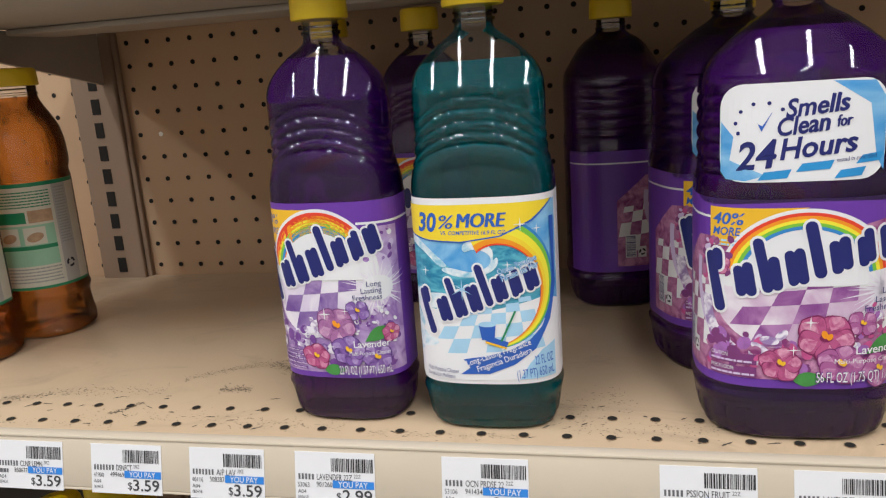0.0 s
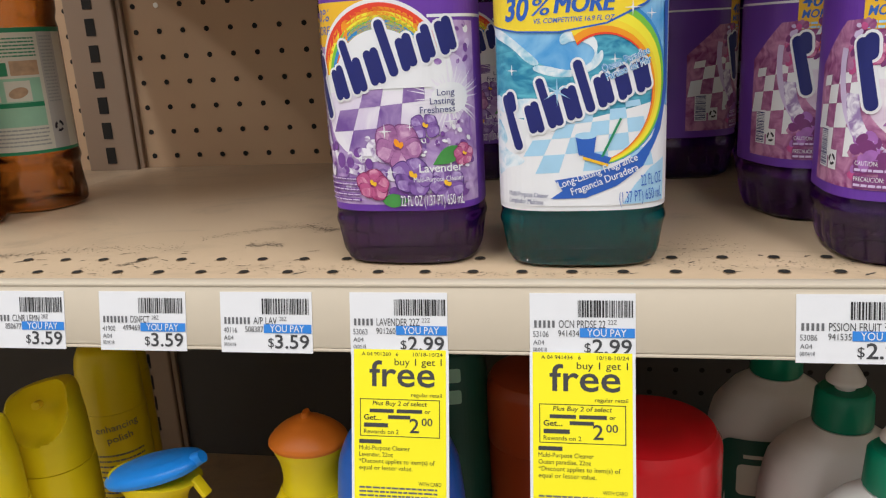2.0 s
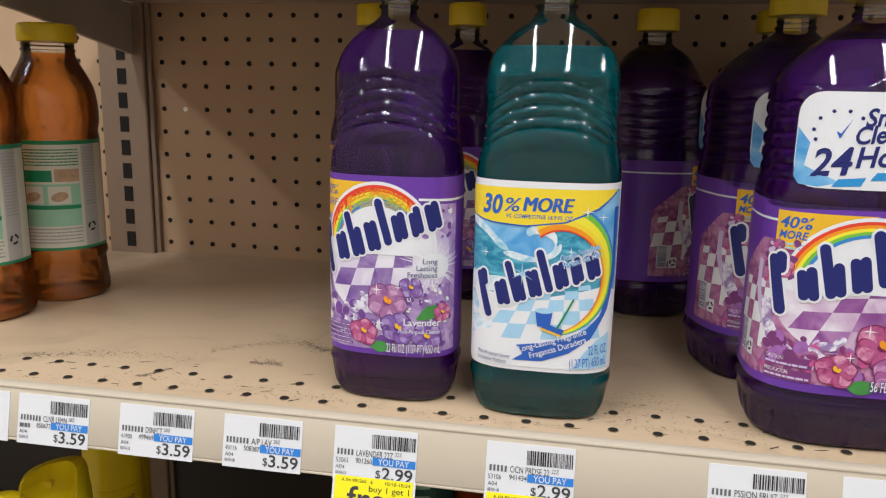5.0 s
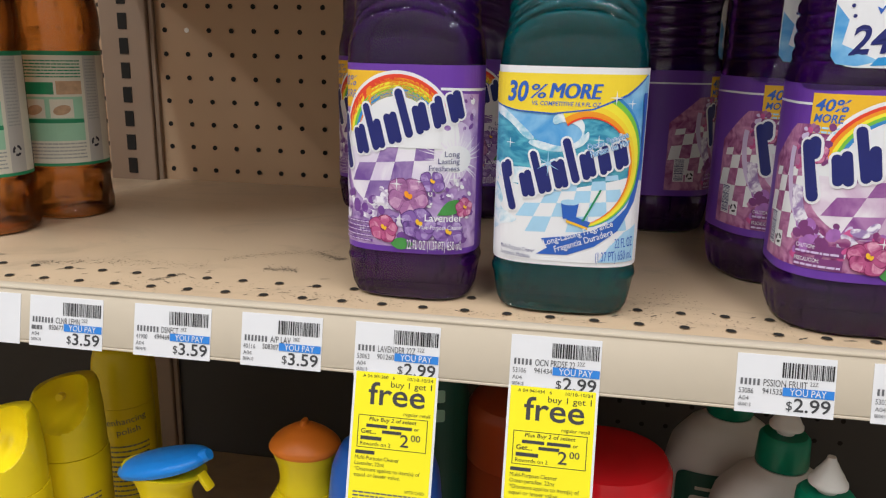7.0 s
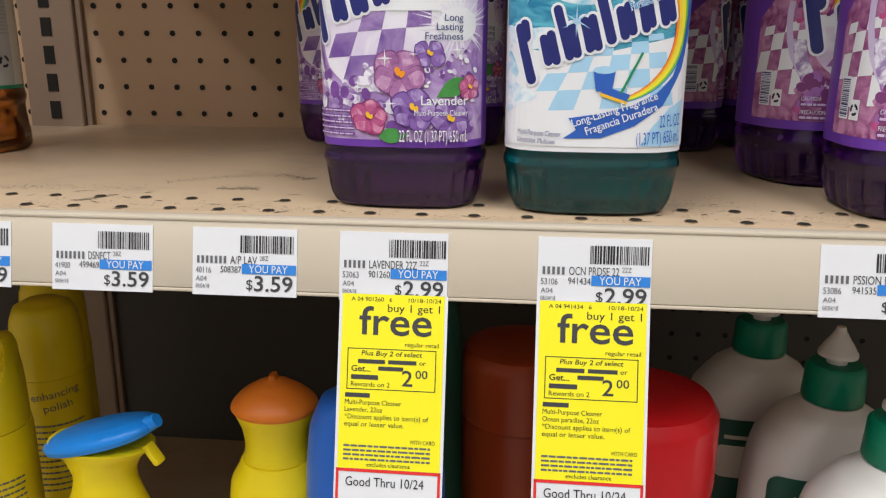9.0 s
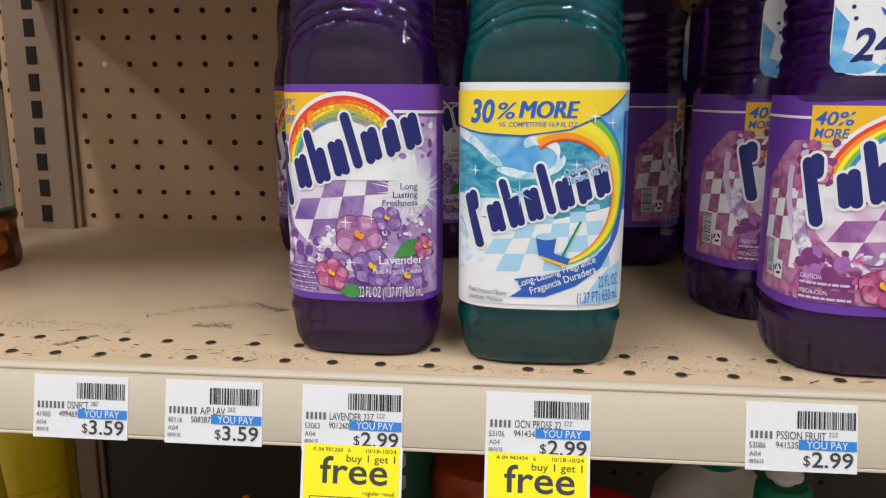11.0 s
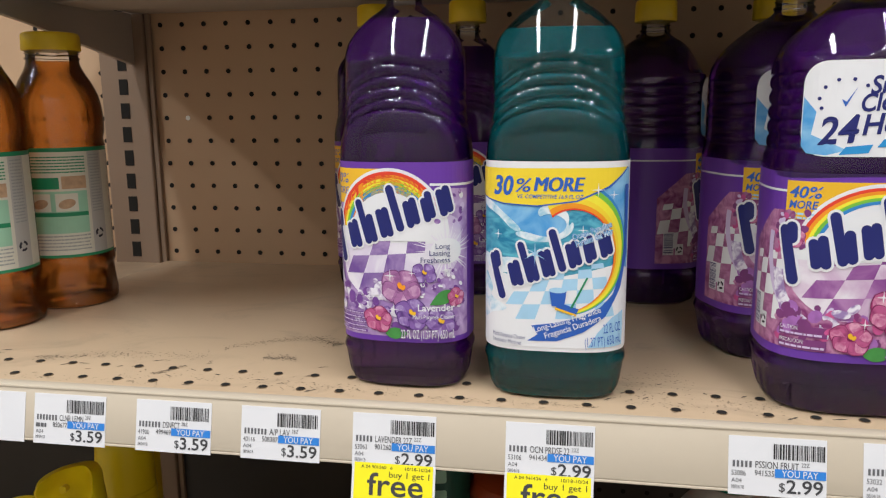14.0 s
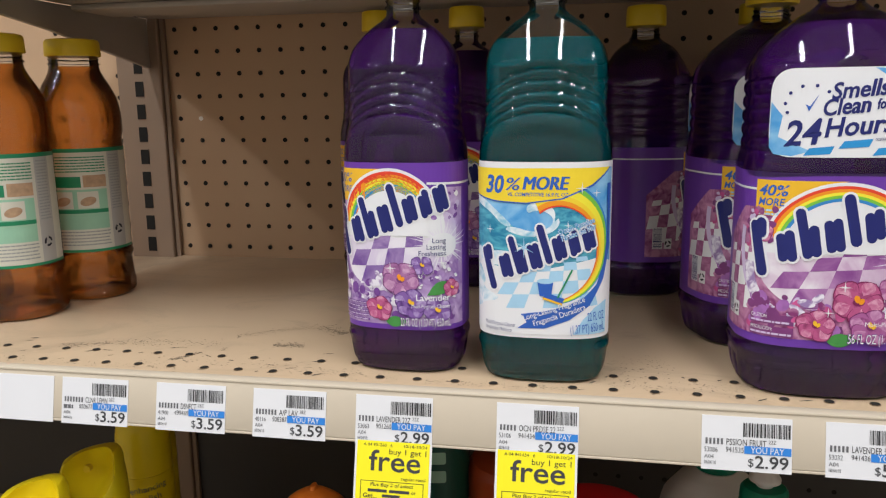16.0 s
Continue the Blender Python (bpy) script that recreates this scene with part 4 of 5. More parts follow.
def big_jug(at, rz):
    b = thing("cleaner_jug", "large clear jug of purple cleaner with a floral label", "bottle", at, rz, "jugs of floor cleaner")
    bottle_body(b, jug_profile(), M_PURPLE, 0.224, pressed=JUG_MOULD)
    screw_cap(b, 0.2455, 0.264, 0.0180)
    f, L = label_base(b, 0.0526, 0.0430, 3.0, 0.0335, 0.1375, -0.130, 0.130, I_PURPLE, "purple label with flowers, a rainbow and a blue brand mark")
    k = 1.22
    decal("ground", [[(-0.084, 0.0385), (0.080, 0.0385), (0.080, 0.120), (0.040, 0.126), (0.018, 0.121), (-0.060, 0.116), (-0.084, 0.095)]], I_BERRY, f, 2.2, L)
    decal("haze", [soft([(-0.048, 0.078), (-0.034, 0.062), (-0.014, 0.055), (0.014, 0.064), (0.050, 0.074), (0.054, 0.106), (0.020, 0.108), (-0.048, 0.104)])], I_RHAZE, f, 3.6, L)
    decal("stripe", [rect(-0.130, 0.1265, -0.0505, 0.1278), rect(0.040, 0.1265, 0.130, 0.1278)], I_WHITE, f, 3, L)
    decal("flash", [[(-0.0505, 0.112), (-0.034, 0.112), (-0.018, 0.1275), (0.000, 0.1330), (-0.0505, 0.1330)]], I_GOLD, f, 3, L)
    writing("40%", -0.0485, 0.1240, 0.0088, I_COBALT, f, 4, L, width=0.0175, shear=0.2, bold=0.02)
    writing("MORE", -0.0485, 0.1180, 0.0062, I_COBALT, f, 4, L, width=0.0155, shear=0.2, bold=0.02)
    text_bars(-0.0485, 0.1145, -0.035, 2, 0.0022, 0.0011, I_PALEBLUE, f, 4, L, 7)
    decal("dome", [arc_band(-0.001, 0.094, 0.043, 0.0385, -6, 186, 0.0, 1.0, 40)], I_WHITE, f, 4, L)
    rainbow(-0.001, 0.094, 0.0412, 0.0365, 8, 172, f, 5, L, (0.76, 1.0))
    decal("dome", [arc_band(-0.001, 0.092, 0.0305, 0.0265, -2, 182, 0.0, 1.0, 30)], I_WHITE, f, 6.6, L)
    floor_check(-0.086, 0.050, -0.046, 0.090, 4, 4, 0.80, I_WHITE, f, 4.3, L, 0.004)
    floor_check(-0.046, 0.056, 0.024, 0.092, 4, 4, 0.70, I_RTILE, f, 4.3, L, 0.012)
    scatter(-0.056, 0.092, -0.038, 0.116, 30, 0.0032, (I_BERRY, I_PINK, I_PALELILAC, I_PLUM), f, 4.8, L, 11)
    scatter(-0.050, 0.042, 0.056, 0.060, 80, 0.0042, (I_BERRY, I_PLUM, I_MAUVE, I_PINK), f, 4.9, L, 15)
    scatter(-0.050, 0.050, -0.022, 0.064, 26, 0.0036, (I_BERRY, I_PLUM, I_PALELILAC, I_MAUVE), f, 5, L, 12)
    scatter(0.022, 0.058, 0.060, 0.080, 44, 0.0028, (I_PALELILAC, I_MAUVE, I_PINK, I_WHITE), f, 5, L, 13)
    decal("stem", [arc_band(-0.010, 0.095, 0.050, 0.050, 170, 235, 0.96, 1.04, 20)], I_PALELILAC, f, 4.9, L)
    sunburst(0.040, 0.088, 0.026, f, 4.6, L, 6)
    wordmark(-0.0495, 0.0795, 0.1040, 0.0470, 15, f, 7, L, 0.0014)
    for q, w in enumerate(("Long", "Lasting", "Freshness")):
        writing(w, 0.047, 0.0855 - 0.0044 * q, 0.0048, I_NAVY, f, 10, L, align="RIGHT")
    decal("leaf", [petal_shape(0.030, 0.053, 0.020, 0.0050, 28), petal_shape(0.012, 0.0400, 0.018, 0.0045, 184)], I_LEAF, f, 8.2, L)
    flower(0.028, 0.070, 0.0090, "wine", f, 8.0, L, 4, 40)
    flower(0.010, 0.0630, 0.0165, "pink", f, 9.0, L, 5, 60, I_ORANGE)
    flower(-0.012, 0.0480, 0.0120, "pink", f, 10.2, L, 5, 80)
    flower(0.018, 0.0480, 0.0135, "wine", f, 11.2, L, 5, 75)
    flower(0.038, 0.0440, 0.0115, "wine", f, 11.6, L, 5, 40)
    flower(-0.045, 0.1020, 0.0080, "pink", f, 5.6, L, 5, 20)
    decal("swirl", [arc_band(-0.018, 0.082, 0.036, 0.034, 178, 262, 0.86, 1.06, 24)], I_SPLASH, f, 5.4, L)
    decal("splash", [oval(-0.012, 0.064, 0.0040, 0.0022, 40), oval(-0.018, 0.061, 0.0050, 0.0024, -10), oval(-0.022, 0.056, 0.0060, 0.0022, -35)], I_SPLASH, f, 7, L)
    decal("sparkle", [star(0.002, 0.0715, 0.0040), star(0.040, 0.0720, 0.0034), star(-0.006, 0.0560, 0.0034)], I_WHITE, f, 14, L)
    writing("Lavender", 0.049, 0.0535, 0.0066, I_WHITE, f, 14, L, align="RIGHT", bold=0.012)
    writing("Multi-Purpose Cleaner", 0.049, 0.0485, 0.0038, I_WHITE, f, 14, L, align="RIGHT")
    writing("56 FL OZ (1.75 QT) 1.65 L", 0.0494, 0.0378, 0.0086, I_DEEP, f, 14, L, width=0.0440, align="RIGHT", bold=0.035)
    writing("56 FL OZ (1.75 QT) 1.65 L", 0.049, 0.0380, 0.0082, I_WHITE, f, 15, L, width=0.0432, align="RIGHT")
    decal("panel", [rect(-0.049, 0.0465, -0.024, 0.0525), rect(-0.049, 0.0390, -0.024, 0.0450)], I_PLUM, f, 7, L)
    writing("CAUTION:", -0.0485, 0.0500, 0.0032, I_WHITE, f, 8, L, width=0.010)
    writing("PRECAUCION:", -0.0485, 0.0425, 0.0032, I_WHITE, f, 8, L, width=0.013)
    text_bars(-0.0485, 0.0473, -0.025, 1, 0.0024, 0.0012, I_PALELILAC, f, 8, L, 9)
    text_bars(-0.0485, 0.0400, -0.025, 1, 0.0024, 0.0012, I_PALELILAC, f, 8, L, 10)
    decal("barcode", [rect(-0.0775, 0.046, -0.0685, 0.066)], I_WHITE, f, 6, L)
    g = random.Random(8)
    decal("barcode", [rect(-0.0768, 0.047 + 0.0009 * q, -0.0692, 0.047 + 0.0009 * q + g.uniform(0.0002, 0.0007)) for q in range(20)], I_NAVY, f, 7, L)
    decal("recycling_mark", [rect(-0.0670, 0.046, -0.0600, 0.0555)], I_WHITE, f, 6, L)
    decal("recycling_mark", [arc_band(-0.0635, 0.0508, 0.0026, 0.0026, a, a + 85, 0.6, 1.1, 6) for a in (0, 120, 240)], I_INK_MARK, f, 7, L)
    side = wrap(0.0514, 0.0428, 3.0)
    s = lambda u, v, h: side(u - 0.0015, v, h)
    P = decal("sticker", [round_rect(-0.0435, 0.1465, 0.0365, 0.1965, 0.012)], I_WHITE, s, 3, b, "pale blue and white promotional sticker")
    decal("wash", [[(-0.0430, 0.152), (-0.0430, 0.178), (-0.036, 0.170), (-0.038, 0.158), (-0.020, 0.150), (-0.030, 0.1472), (-0.040, 0.1480)]], I_SKY, s, 3.6, P)
    decal("wash", [[(0.010, 0.1960), (0.030, 0.1950), (0.0362, 0.186), (0.0362, 0.150), (0.032, 0.158), (0.028, 0.184)]], I_SKY, s, 3.6, P)
    for u, v, w in ((-0.024, 0.1475, 0.014), (-0.006, 0.1515, 0.016), (0.012, 0.1475, 0.013), (0.022, 0.1545, 0.012)):
        decal("tile", [[(u, v), (u + w, v + 0.0010), (u + w + 0.002, v + 0.0055), (u + 0.003, v + 0.0042)]], I_TILEBLUE, s, 4.6, P)
    for text, u, v, size, width in (("Smells", -0.0113, 0.1790, 0.0128, 0.0296), ("Clean", -0.0148, 0.1700, 0.0128, 0.0242), ("for", 0.0125, 0.1735, 0.0080, 0.0072), ("24", -0.0345, 0.1528, 0.0200, 0.0200), ("Hours", -0.0137, 0.1580, 0.0148, 0.0366)):
        writing(text, u, v, size, I_NAVY, s, 5.2, P, width=width, shear=0.25, bold=0.022, turn=5)
        writing(text, u + 0.0004, v, size, I_NAVY, s, 5.6, P, width=width, shear=0.25, bold=0.0, turn=5)
    decal("dot", [oval(-0.0225 + 0.0125 * math.cos(t), 0.1765 + 0.0105 * math.sin(t), 0.0010, 0.0010, 0, 8) for t in (0.7, 1.3, 1.9, 2.5, 3.1, 3.6)], I_NAVY, s, 5, P)
    decal("tick", [[(-0.0245, 0.1765), (-0.0225, 0.1725), (-0.0175, 0.1825), (-0.0222, 0.1752)]], I_COBALT, s, 5, P)
    writing("tested in controlled", 0.0130, 0.1558, 0.0030, I_NAVY, s, 5, P, width=0.0190, turn=4)
    return b


I_INK_MARK = ink("mark_black", (0.02, 0.02, 0.03))
lav = lavender_bottle((-0.0265, 0.536, Z), -2.5)
lav.scale = (0.965, 1, 1)
ocn = ocean_bottle((0.0675, 0.530, Z), 0)
copy_thing(lav, pose(-0.1125, 0.790, Z, 0, 0, 3))
copy_thing(lav, pose(-0.0235, 0.780, Z, 0, 0, 2))
jug = big_jug((0.241, 0.540, Z), 0)
copy_thing(jug, pose(0.222, 0.640, Z, 0, 0, 19))
copy_thing(jug, pose(0.143, 0.790, Z, 0, 0, 96))
copy_thing(jug, pose(0.244, 0.800, Z, 0, 0, 0))


def amber_bottle(at, rz):
    b = thing("disinfectant_bottle", "amber bottle of disinfectant with green label and yellow cap", "bottle", at, rz, "amber bottles")
    rows = [(0.0, 0.0335, 0.0335, 2.2), (0.003, 0.0365, 0.0365, 2.2), (0.010, 0.0372, 0.0372, 2.2), (0.020, 0.0362, 0.0362, 2.2), (0.034, 0.0352, 0.0352, 2.2), (0.040, 0.0372, 0.0372, 2.1), (0.045, 0.0362, 0.0362, 2.1), (0.143, 0.0362, 0.0362, 2.1), (0.149, 0.0352, 0.0352, 2.1),
            (0.156, 0.0368, 0.0368, 2.1), (0.172, 0.0372, 0.0372, 2.0), (0.188, 0.0345, 0.0345, 2.0), (0.200, 0.0290, 0.0290, 2.0), (0.210, 0.0235, 0.0235, 2.0), (0.216, 0.0215, 0.0215, 2.0), (0.228, 0.0212, 0.0212, 2.0)]
    facet = lambda z, t: 1 - 0.05 * abs(math.sin(5 * t + (0 if z < 0.02 else 0.6))) if 0.006 < z < 0.036 else 1.0
    bottle_body(b, smooth_rows(rows, 3), M_AMBER, 0.217, facet)
    screw_cap(b, 0.2255, 0.241, 0.0240)
    f = wrap(0.0362, 0.0362, 2.1)
    L = decal("label", [rect(-0.070, 0.0465, 0.070, 0.1425)], I_CREAM, f, 2, b, "white and green printed back label")
    decal("band", [rect(-0.070, 0.139, 0.070, 0.1425), rect(-0.070, 0.0465, 0.070, 0.0490)], I_GREEN, f, 3, L)
    decal("panel", [rect(-0.032, 0.107, 0.016, 0.117)], I_GREEN, f, 3, L)
    decal("panel", [rect(-0.032, 0.068, 0.038, 0.105)], I_PALEGREEN, f, 3, L)
    decal("band", [rect(-0.032, 0.083, 0.038, 0.0865)], I_GREEN, f, 4, L)
    for u in (-0.030, -0.010, 0.012):
        decal("picture", [rect(u, 0.0875, u + 0.018, 0.103)], I_CREAM, f, 4, L)
        decal("picture", [oval(u + 0.009, 0.094, 0.007, 0.004, 15)], I_TAN, f, 5, L)
    decal("picture", [rect(0.018, 0.107, 0.038, 0.118)], I_TAN, f, 4, L)
    decal("stripe", [rect(-0.030, 0.1275, -0.010, 0.1315)], I_YELLOW, f, 4, L)
    decal("side_panel", [rect(0.041, 0.049, 0.056, 0.139)], I_GREYSIDE, f, 3, L)
    text_bars(-0.008, 0.134, 0.038, 6, 0.0026, 0.0011, I_GREEN, f, 4, L, 21)
    text_bars(-0.032, 0.065, 0.038, 5, 0.0030, 0.0012, I_GREYPRINT, f, 4, L, 22)
    text_bars(0.0425, 0.135, 0.054, 20, 0.0026, 0.0011, I_GREYPRINT, f, 4, L, 23)
    decal("recycling_mark", [arc_band(0.0475, 0.066, 0.004, 0.004, a, a + 85, 0.6, 1.1, 6) for a in (0, 120, 240)], I_INK_MARK, f, 5, L)
    return b


I_GREYSIDE = ink("label_grey_side", (0.50, 0.49, 0.46))
I_GREYPRINT = ink("label_grey_print", (0.36, 0.38, 0.36))
amb = amber_bottle((-0.381, 0.690, Z), 4)
copy_thing(amb, pose(-0.401, 0.614, Z, 0, 0, 8))
copy_thing(amb, pose(-0.480, 0.640, Z, 0, 0, 5))


# ---- price tags ----
def price_tag(x, price, brand, words, size, code, item, seed, blank=False):
    p = thing("price_tag", "white printed shelf price tag" if not blank else "blank white shelf tag", "tag", (x, 0.4765, 0.9965), 0, "price tags")
    p.matrix_basis = pose(x, 0.4762, 0.9965, -LEAN_RAIL, 0, 0)
    w, h = 0.0503, 0.0318
    part("paper", box(0, -0.0005, -h, w, 0, 0), M_PAPER, p)
    f = lambda u, v, hh: Vector((u, -0.0005 - hh, v))
    if blank:
        return
    g = random.Random(seed)
    u, bars = 0.0232, []
    while u < 0.0485:
        ww = g.choice((0.0003, 0.0003, 0.0006, 0.0009))
        bars.append(rect(u, -0.0116, u + ww, -0.0034))
        u += ww + g.choice((0.0003, 0.0004, 0.0006))
    decal("barcode", bars, M_INK, f, 2, p, step=0)
    n = brand
    pitch = 0.0108 / 5
    decal("print", [rect(0.0022 + pitch * k, -0.0168, 0.0022 + pitch * k + 0.0012, -0.0133) for k in range(n)], M_GREYINK, f, 2, p, step=0)
    at = 0.0022 + pitch * n + 0.0010
    wide = min(0.0370 - at, 0.00185 * len(words))
    writing(words, at, -0.0168, 0.0054, M_DARKINK, f, 2, p, width=wide)
    writing(size, at + wide + 0.0012, -0.0150, 0.0032, M_GREYINK, f, 2, p, width=0.0042)
    decal("flag", [rect(0.0240, -0.0214, 0.0499, -0.0168)], M_TAGBLUE, f, 2.4, p, step=0)
    writing("YOU PAY", 0.0275, -0.0208, 0.0052, M_PAPER, f, 3.4, p, width=0.0185)
    writing("$", 0.0262, -0.0287, 0.0068, M_DARKINK, f, 2, p)
    writing(price, 0.0300, -0.0293, 0.0102, M_DARKINK, f, 2, p, width=0.0185, bold=0.012)
    if code:
        writing(code, 0.0016, -0.0214, 0.0041, M_GREYINK, f, 2, p, width=0.0075)
    else:
        text_bars(0.0016, -0.0214, 0.0090, 1, 0.003, 0.0026, M_GREYINK, f, 2, p, seed)
    writing(item, 0.0137, -0.0210, 0.0044, M_DARKINK, f, 2, p, width=0.0100)
    writing("A04", 0.0016, -0.0252, 0.0033, M_GREYINK, f, 2, p)
    writing("08/04/18", 0.0016, -0.0286, 0.0029, M_GREYINK, f, 2, p, width=0.0066)


for i, (x, price, brand, words, size, code, item) in enumerate(((-0.2605, "3.59", 7, "CLNR LEMN", "28Z", "", "850677"), (-0.1890, "3.59", 7, "DSNFCT", "28Z", "41900", "499469"), (-0.1190, "3.59", 7, "A/P LAV", "28Z", "40116", "508387"),
                                                         (-0.0485, "2.99", 5, "LAVENDER 22Z", "22Z", "53063", "901260"), (0.0425, "2.99", 5, "OCN PRDSE 22", "22Z", "53106", "941434"), (0.1645, "2.99", 5, "PSSION FRUIT", "22Z", "53086", "941535"), (0.233, "5.49", 5, "LAVENDER 56Z", "56Z", "53032", "941436"))):
    price_tag(x, price, brand, words, size, code, item, 30 + 7 * i)
price_tag(-0.3175, "", 0, "", "", "", "", 1, True)


def offer_tag(x, code, second):
    p = thing("offer_tag", "yellow buy one get one free offer tag below the rail", "tag", group="offer tags")
    p.matrix_basis = pose(x, 0.4683, 0.9690, -16, 0, 0.0)
    w, h = 0.0500, 0.0868
    tall = 0.92
    part("paper", box(0, -0.0005, -h * tall, w, 0, 0), M_PAPER, p)
    f = lambda u, v, hh: Vector((u, -0.0005 - hh, v * tall))
    decal("print_field", [rect(0.0014, -h, w - 0.0014, 0)], M_YTAG, f, 1, p, "yellow printed field", step=0)
    part("coupon_strip", box(0, -0.0006, (-h - 0.021) * tall, w, -0.0001, (-h - 0.0002) * tall), M_PAPER, p, "white strip with a red border")
    decal("border", [rect(0.001, -h - 0.0015, w - 0.001, -h), rect(0.001, -h - 0.019, 0.0022, -h), rect(w - 0.0022, -h - 0.019, w - 0.001, -h), rect(0.001, -h - 0.020, w - 0.001, -h - 0.0188)], M_REDINK, f, 3, p, step=0)
    writing("Good Thru 10/24", 0.0055, -h - 0.0085, 0.0066, M_INK, f, 3, p, width=0.036)
    writing(code, 0.0055, -0.0035, 0.0029, M_INK, f, 2, p)
    writing("10/18-10/24", 0.0320, -0.0035, 0.0029, M_INK, f, 2, p, width=0.0150)
    writing("buy 1 get 1", 0.0465, -0.0085, 0.0054, M_INK, f, 2, p, width=0.0240, align="RIGHT")
    writing("free", 0.0095, -0.0200, 0.0200, M_DARKINK, f, 2, p, width=0.0335, bold=0.010)
    writing("regular retail", 0.0465, -0.0255, 0.0031, M_INK, f, 2, p, width=0.0155, align="RIGHT")
    t = 0.0004
    u0, v0, u1, v1 = 0.0045, -0.0475, 0.0455, -0.0270
    decal("frame_line", [rect(u0, v0, u1, v0 + t), rect(u0, v1 - t, u1, v1), rect(u0, v0, u0 + t, v1), rect(u1 - t, v0, u1, v1)], M_INK, f, 2, p, step=0)
    writing("Plus Buy 2 of select", 0.0250, -0.0305, 0.0034, M_INK, f, 2, p, width=0.028, align="CENTER", bold=0.008, shear=0.15)
    decal("print", [rect(0.0095, -0.0345, 0.0220, -0.0325), rect(0.0235, -0.0345, 0.0365, -0.0325), rect(0.0190, -0.0378, 0.0305, -0.0358)], M_DARKINK, f, 2, p, step=0)
    writing("or", 0.0378, -0.0344, 0.0032, M_INK, f, 2, p, bold=0.008)
    writing("Get...", 0.0065, -0.0385, 0.0042, M_INK, f, 2, p, bold=0.015)
    decal("print", [rect(0.0065, -0.0425, 0.0190, -0.0402)], M_DARKINK, f, 2, p, step=0)
    writing("Rewards on 2", 0.0065, -0.0460, 0.0034, M_INK, f, 2, p, width=0.018)
    writing("2", 0.0300, -0.0450, 0.0110, M_DARKINK, f, 2, p, bold=0.008)
    writing("00", 0.0362, -0.0410, 0.0058, M_DARKINK, f, 2, p, bold=0.008)
    decal("print", [rect(0.0040, -0.0515, 0.0155, -0.0493)], M_DARKINK, f, 2, p, step=0)
    for k, line in enumerate(("Multi-Purpose Cleaner", second, "*Discount applies to item(s) of", "equal or lesser value.")):
        writing(line, 0.0040, -0.0550 - 0.0036 * k, 0.0035, M_INK, f, 2, p, width=0.00125 * len(line))
    writing("WITH CARD", 0.0460, -0.0735, 0.0029, M_INK, f, 2, p, width=0.0115, align="RIGHT")
    text_bars(0.0040, -0.0760, 0.0440, 4, 0.0022, 0.0010, M_GREYINK, f, 2, p, 61)
    writing("excludes clearance", 0.0250, -0.0855, 0.0030, M_INK, f, 2, p, width=0.0200, align="CENTER")


offer_tag(-0.0475, "A 04 901260   6", "Lavender, 22oz")
offer_tag(0.0425, "A 04 941434   6", "Ocean paradise, 22oz")


# ---- things on the shelf below ----
def scoop_can(at, rz):
    """Aerosol with a cap that is scooped out in front of its nozzle."""
    c = thing("polish_can", "yellow aerosol can with a scooped yellow spray cap", "can", at, rz, "yellow polish cans")
    part("body", loft([(0, 0.026, 0.026, 2), (0.003, 0.028, 0.028, 2), (0.177, 0.028, 0.028, 2), (0.182, 0.0275, 0.0275, 2)], 48), M_YBODY, c, "", True)
    bm = loft(smooth_rows([(0.1825, 0.0268, 0.0268, 2), (0.198, 0.0268, 0.0268, 2), (0.214, 0.0262, 0.0262, 2), (0.229, 0.0245, 0.0245, 2), (0.236, 0.0215, 0.0215, 2), (0.239, 0.012, 0.012, 2)], 14), 112)
    for v in bm.verts:
        x, y, z = v.co
        k = math.hypot(x - 0.002, (z - 0.232) * 0.9)
        if y < 0.006 and k < 0.0235:
            v.co.y = max(y, 0.006 - 0.028 * (k / 0.0235) ** 3)
        v.co.z += 0.006 * max(0, x / 0.027) * (z > 0.226) - 0.004 * max(0, -x / 0.027) * (z > 0.226)
    cap = part("cap", bm, M_YBODY, c, "", True)
    bm = loft([(0, 0.0028, 0.0028, 2), (0.007, 0.0028, 0.0028, 2)], 16)
    bmesh.ops.transform(bm, matrix=pose(-0.001, -0.003, 0.227, 80), verts=bm.verts)
    part("nozzle", bm, M_YCAP, c, "", True)
    f = wrap(0.028, 0.028, 2)
    text_bars(0.008, 0.150, 0.030, 14, 0.0042, 0.0014, M_GREYINK, f, 2, c, 41)


scoop_can((-0.306, 0.557, LOW), 15)
scoop_can((-0.315, 0.498, LOW), 20)
def domed_can(at, rz):
    c = thing("polish_can", "tall yellow can of polish with a domed top in shade", "can", at, rz, "yellow polish cans")
    part("body", loft(smooth_rows([(0, 0.0240, 0.0240, 2), (0.004, 0.0260, 0.0260, 2), (0.176, 0.0260, 0.0260, 2), (0.180, 0.0255, 0.0255, 2)], 3), 56), M_YBODY, c, "", True)
    part("cap", loft(smooth_rows([(0.1802, 0.0252, 0.0252, 2), (0.205, 0.0250, 0.0250, 2), (0.222, 0.0234, 0.0234, 2), (0.232, 0.0195, 0.0195, 2), (0.236, 0.012, 0.012, 2)], 4), 56), M_YBODY, c, "", True)
    f = wrap(0.0260, 0.0260, 2)
    writing("enhancing", -0.006, 0.165, 0.0085, M_GREYINK, f, 2, c, width=0.034, turn=6)
    writing("polish", 0.002, 0.156, 0.0085, M_GREYINK, f, 2, c, width=0.020, turn=6)
    text_bars(-0.018, 0.144, 0.030, 12, 0.0048, 0.0016, M_GREYINK, f, 2, c, 44)
    return c


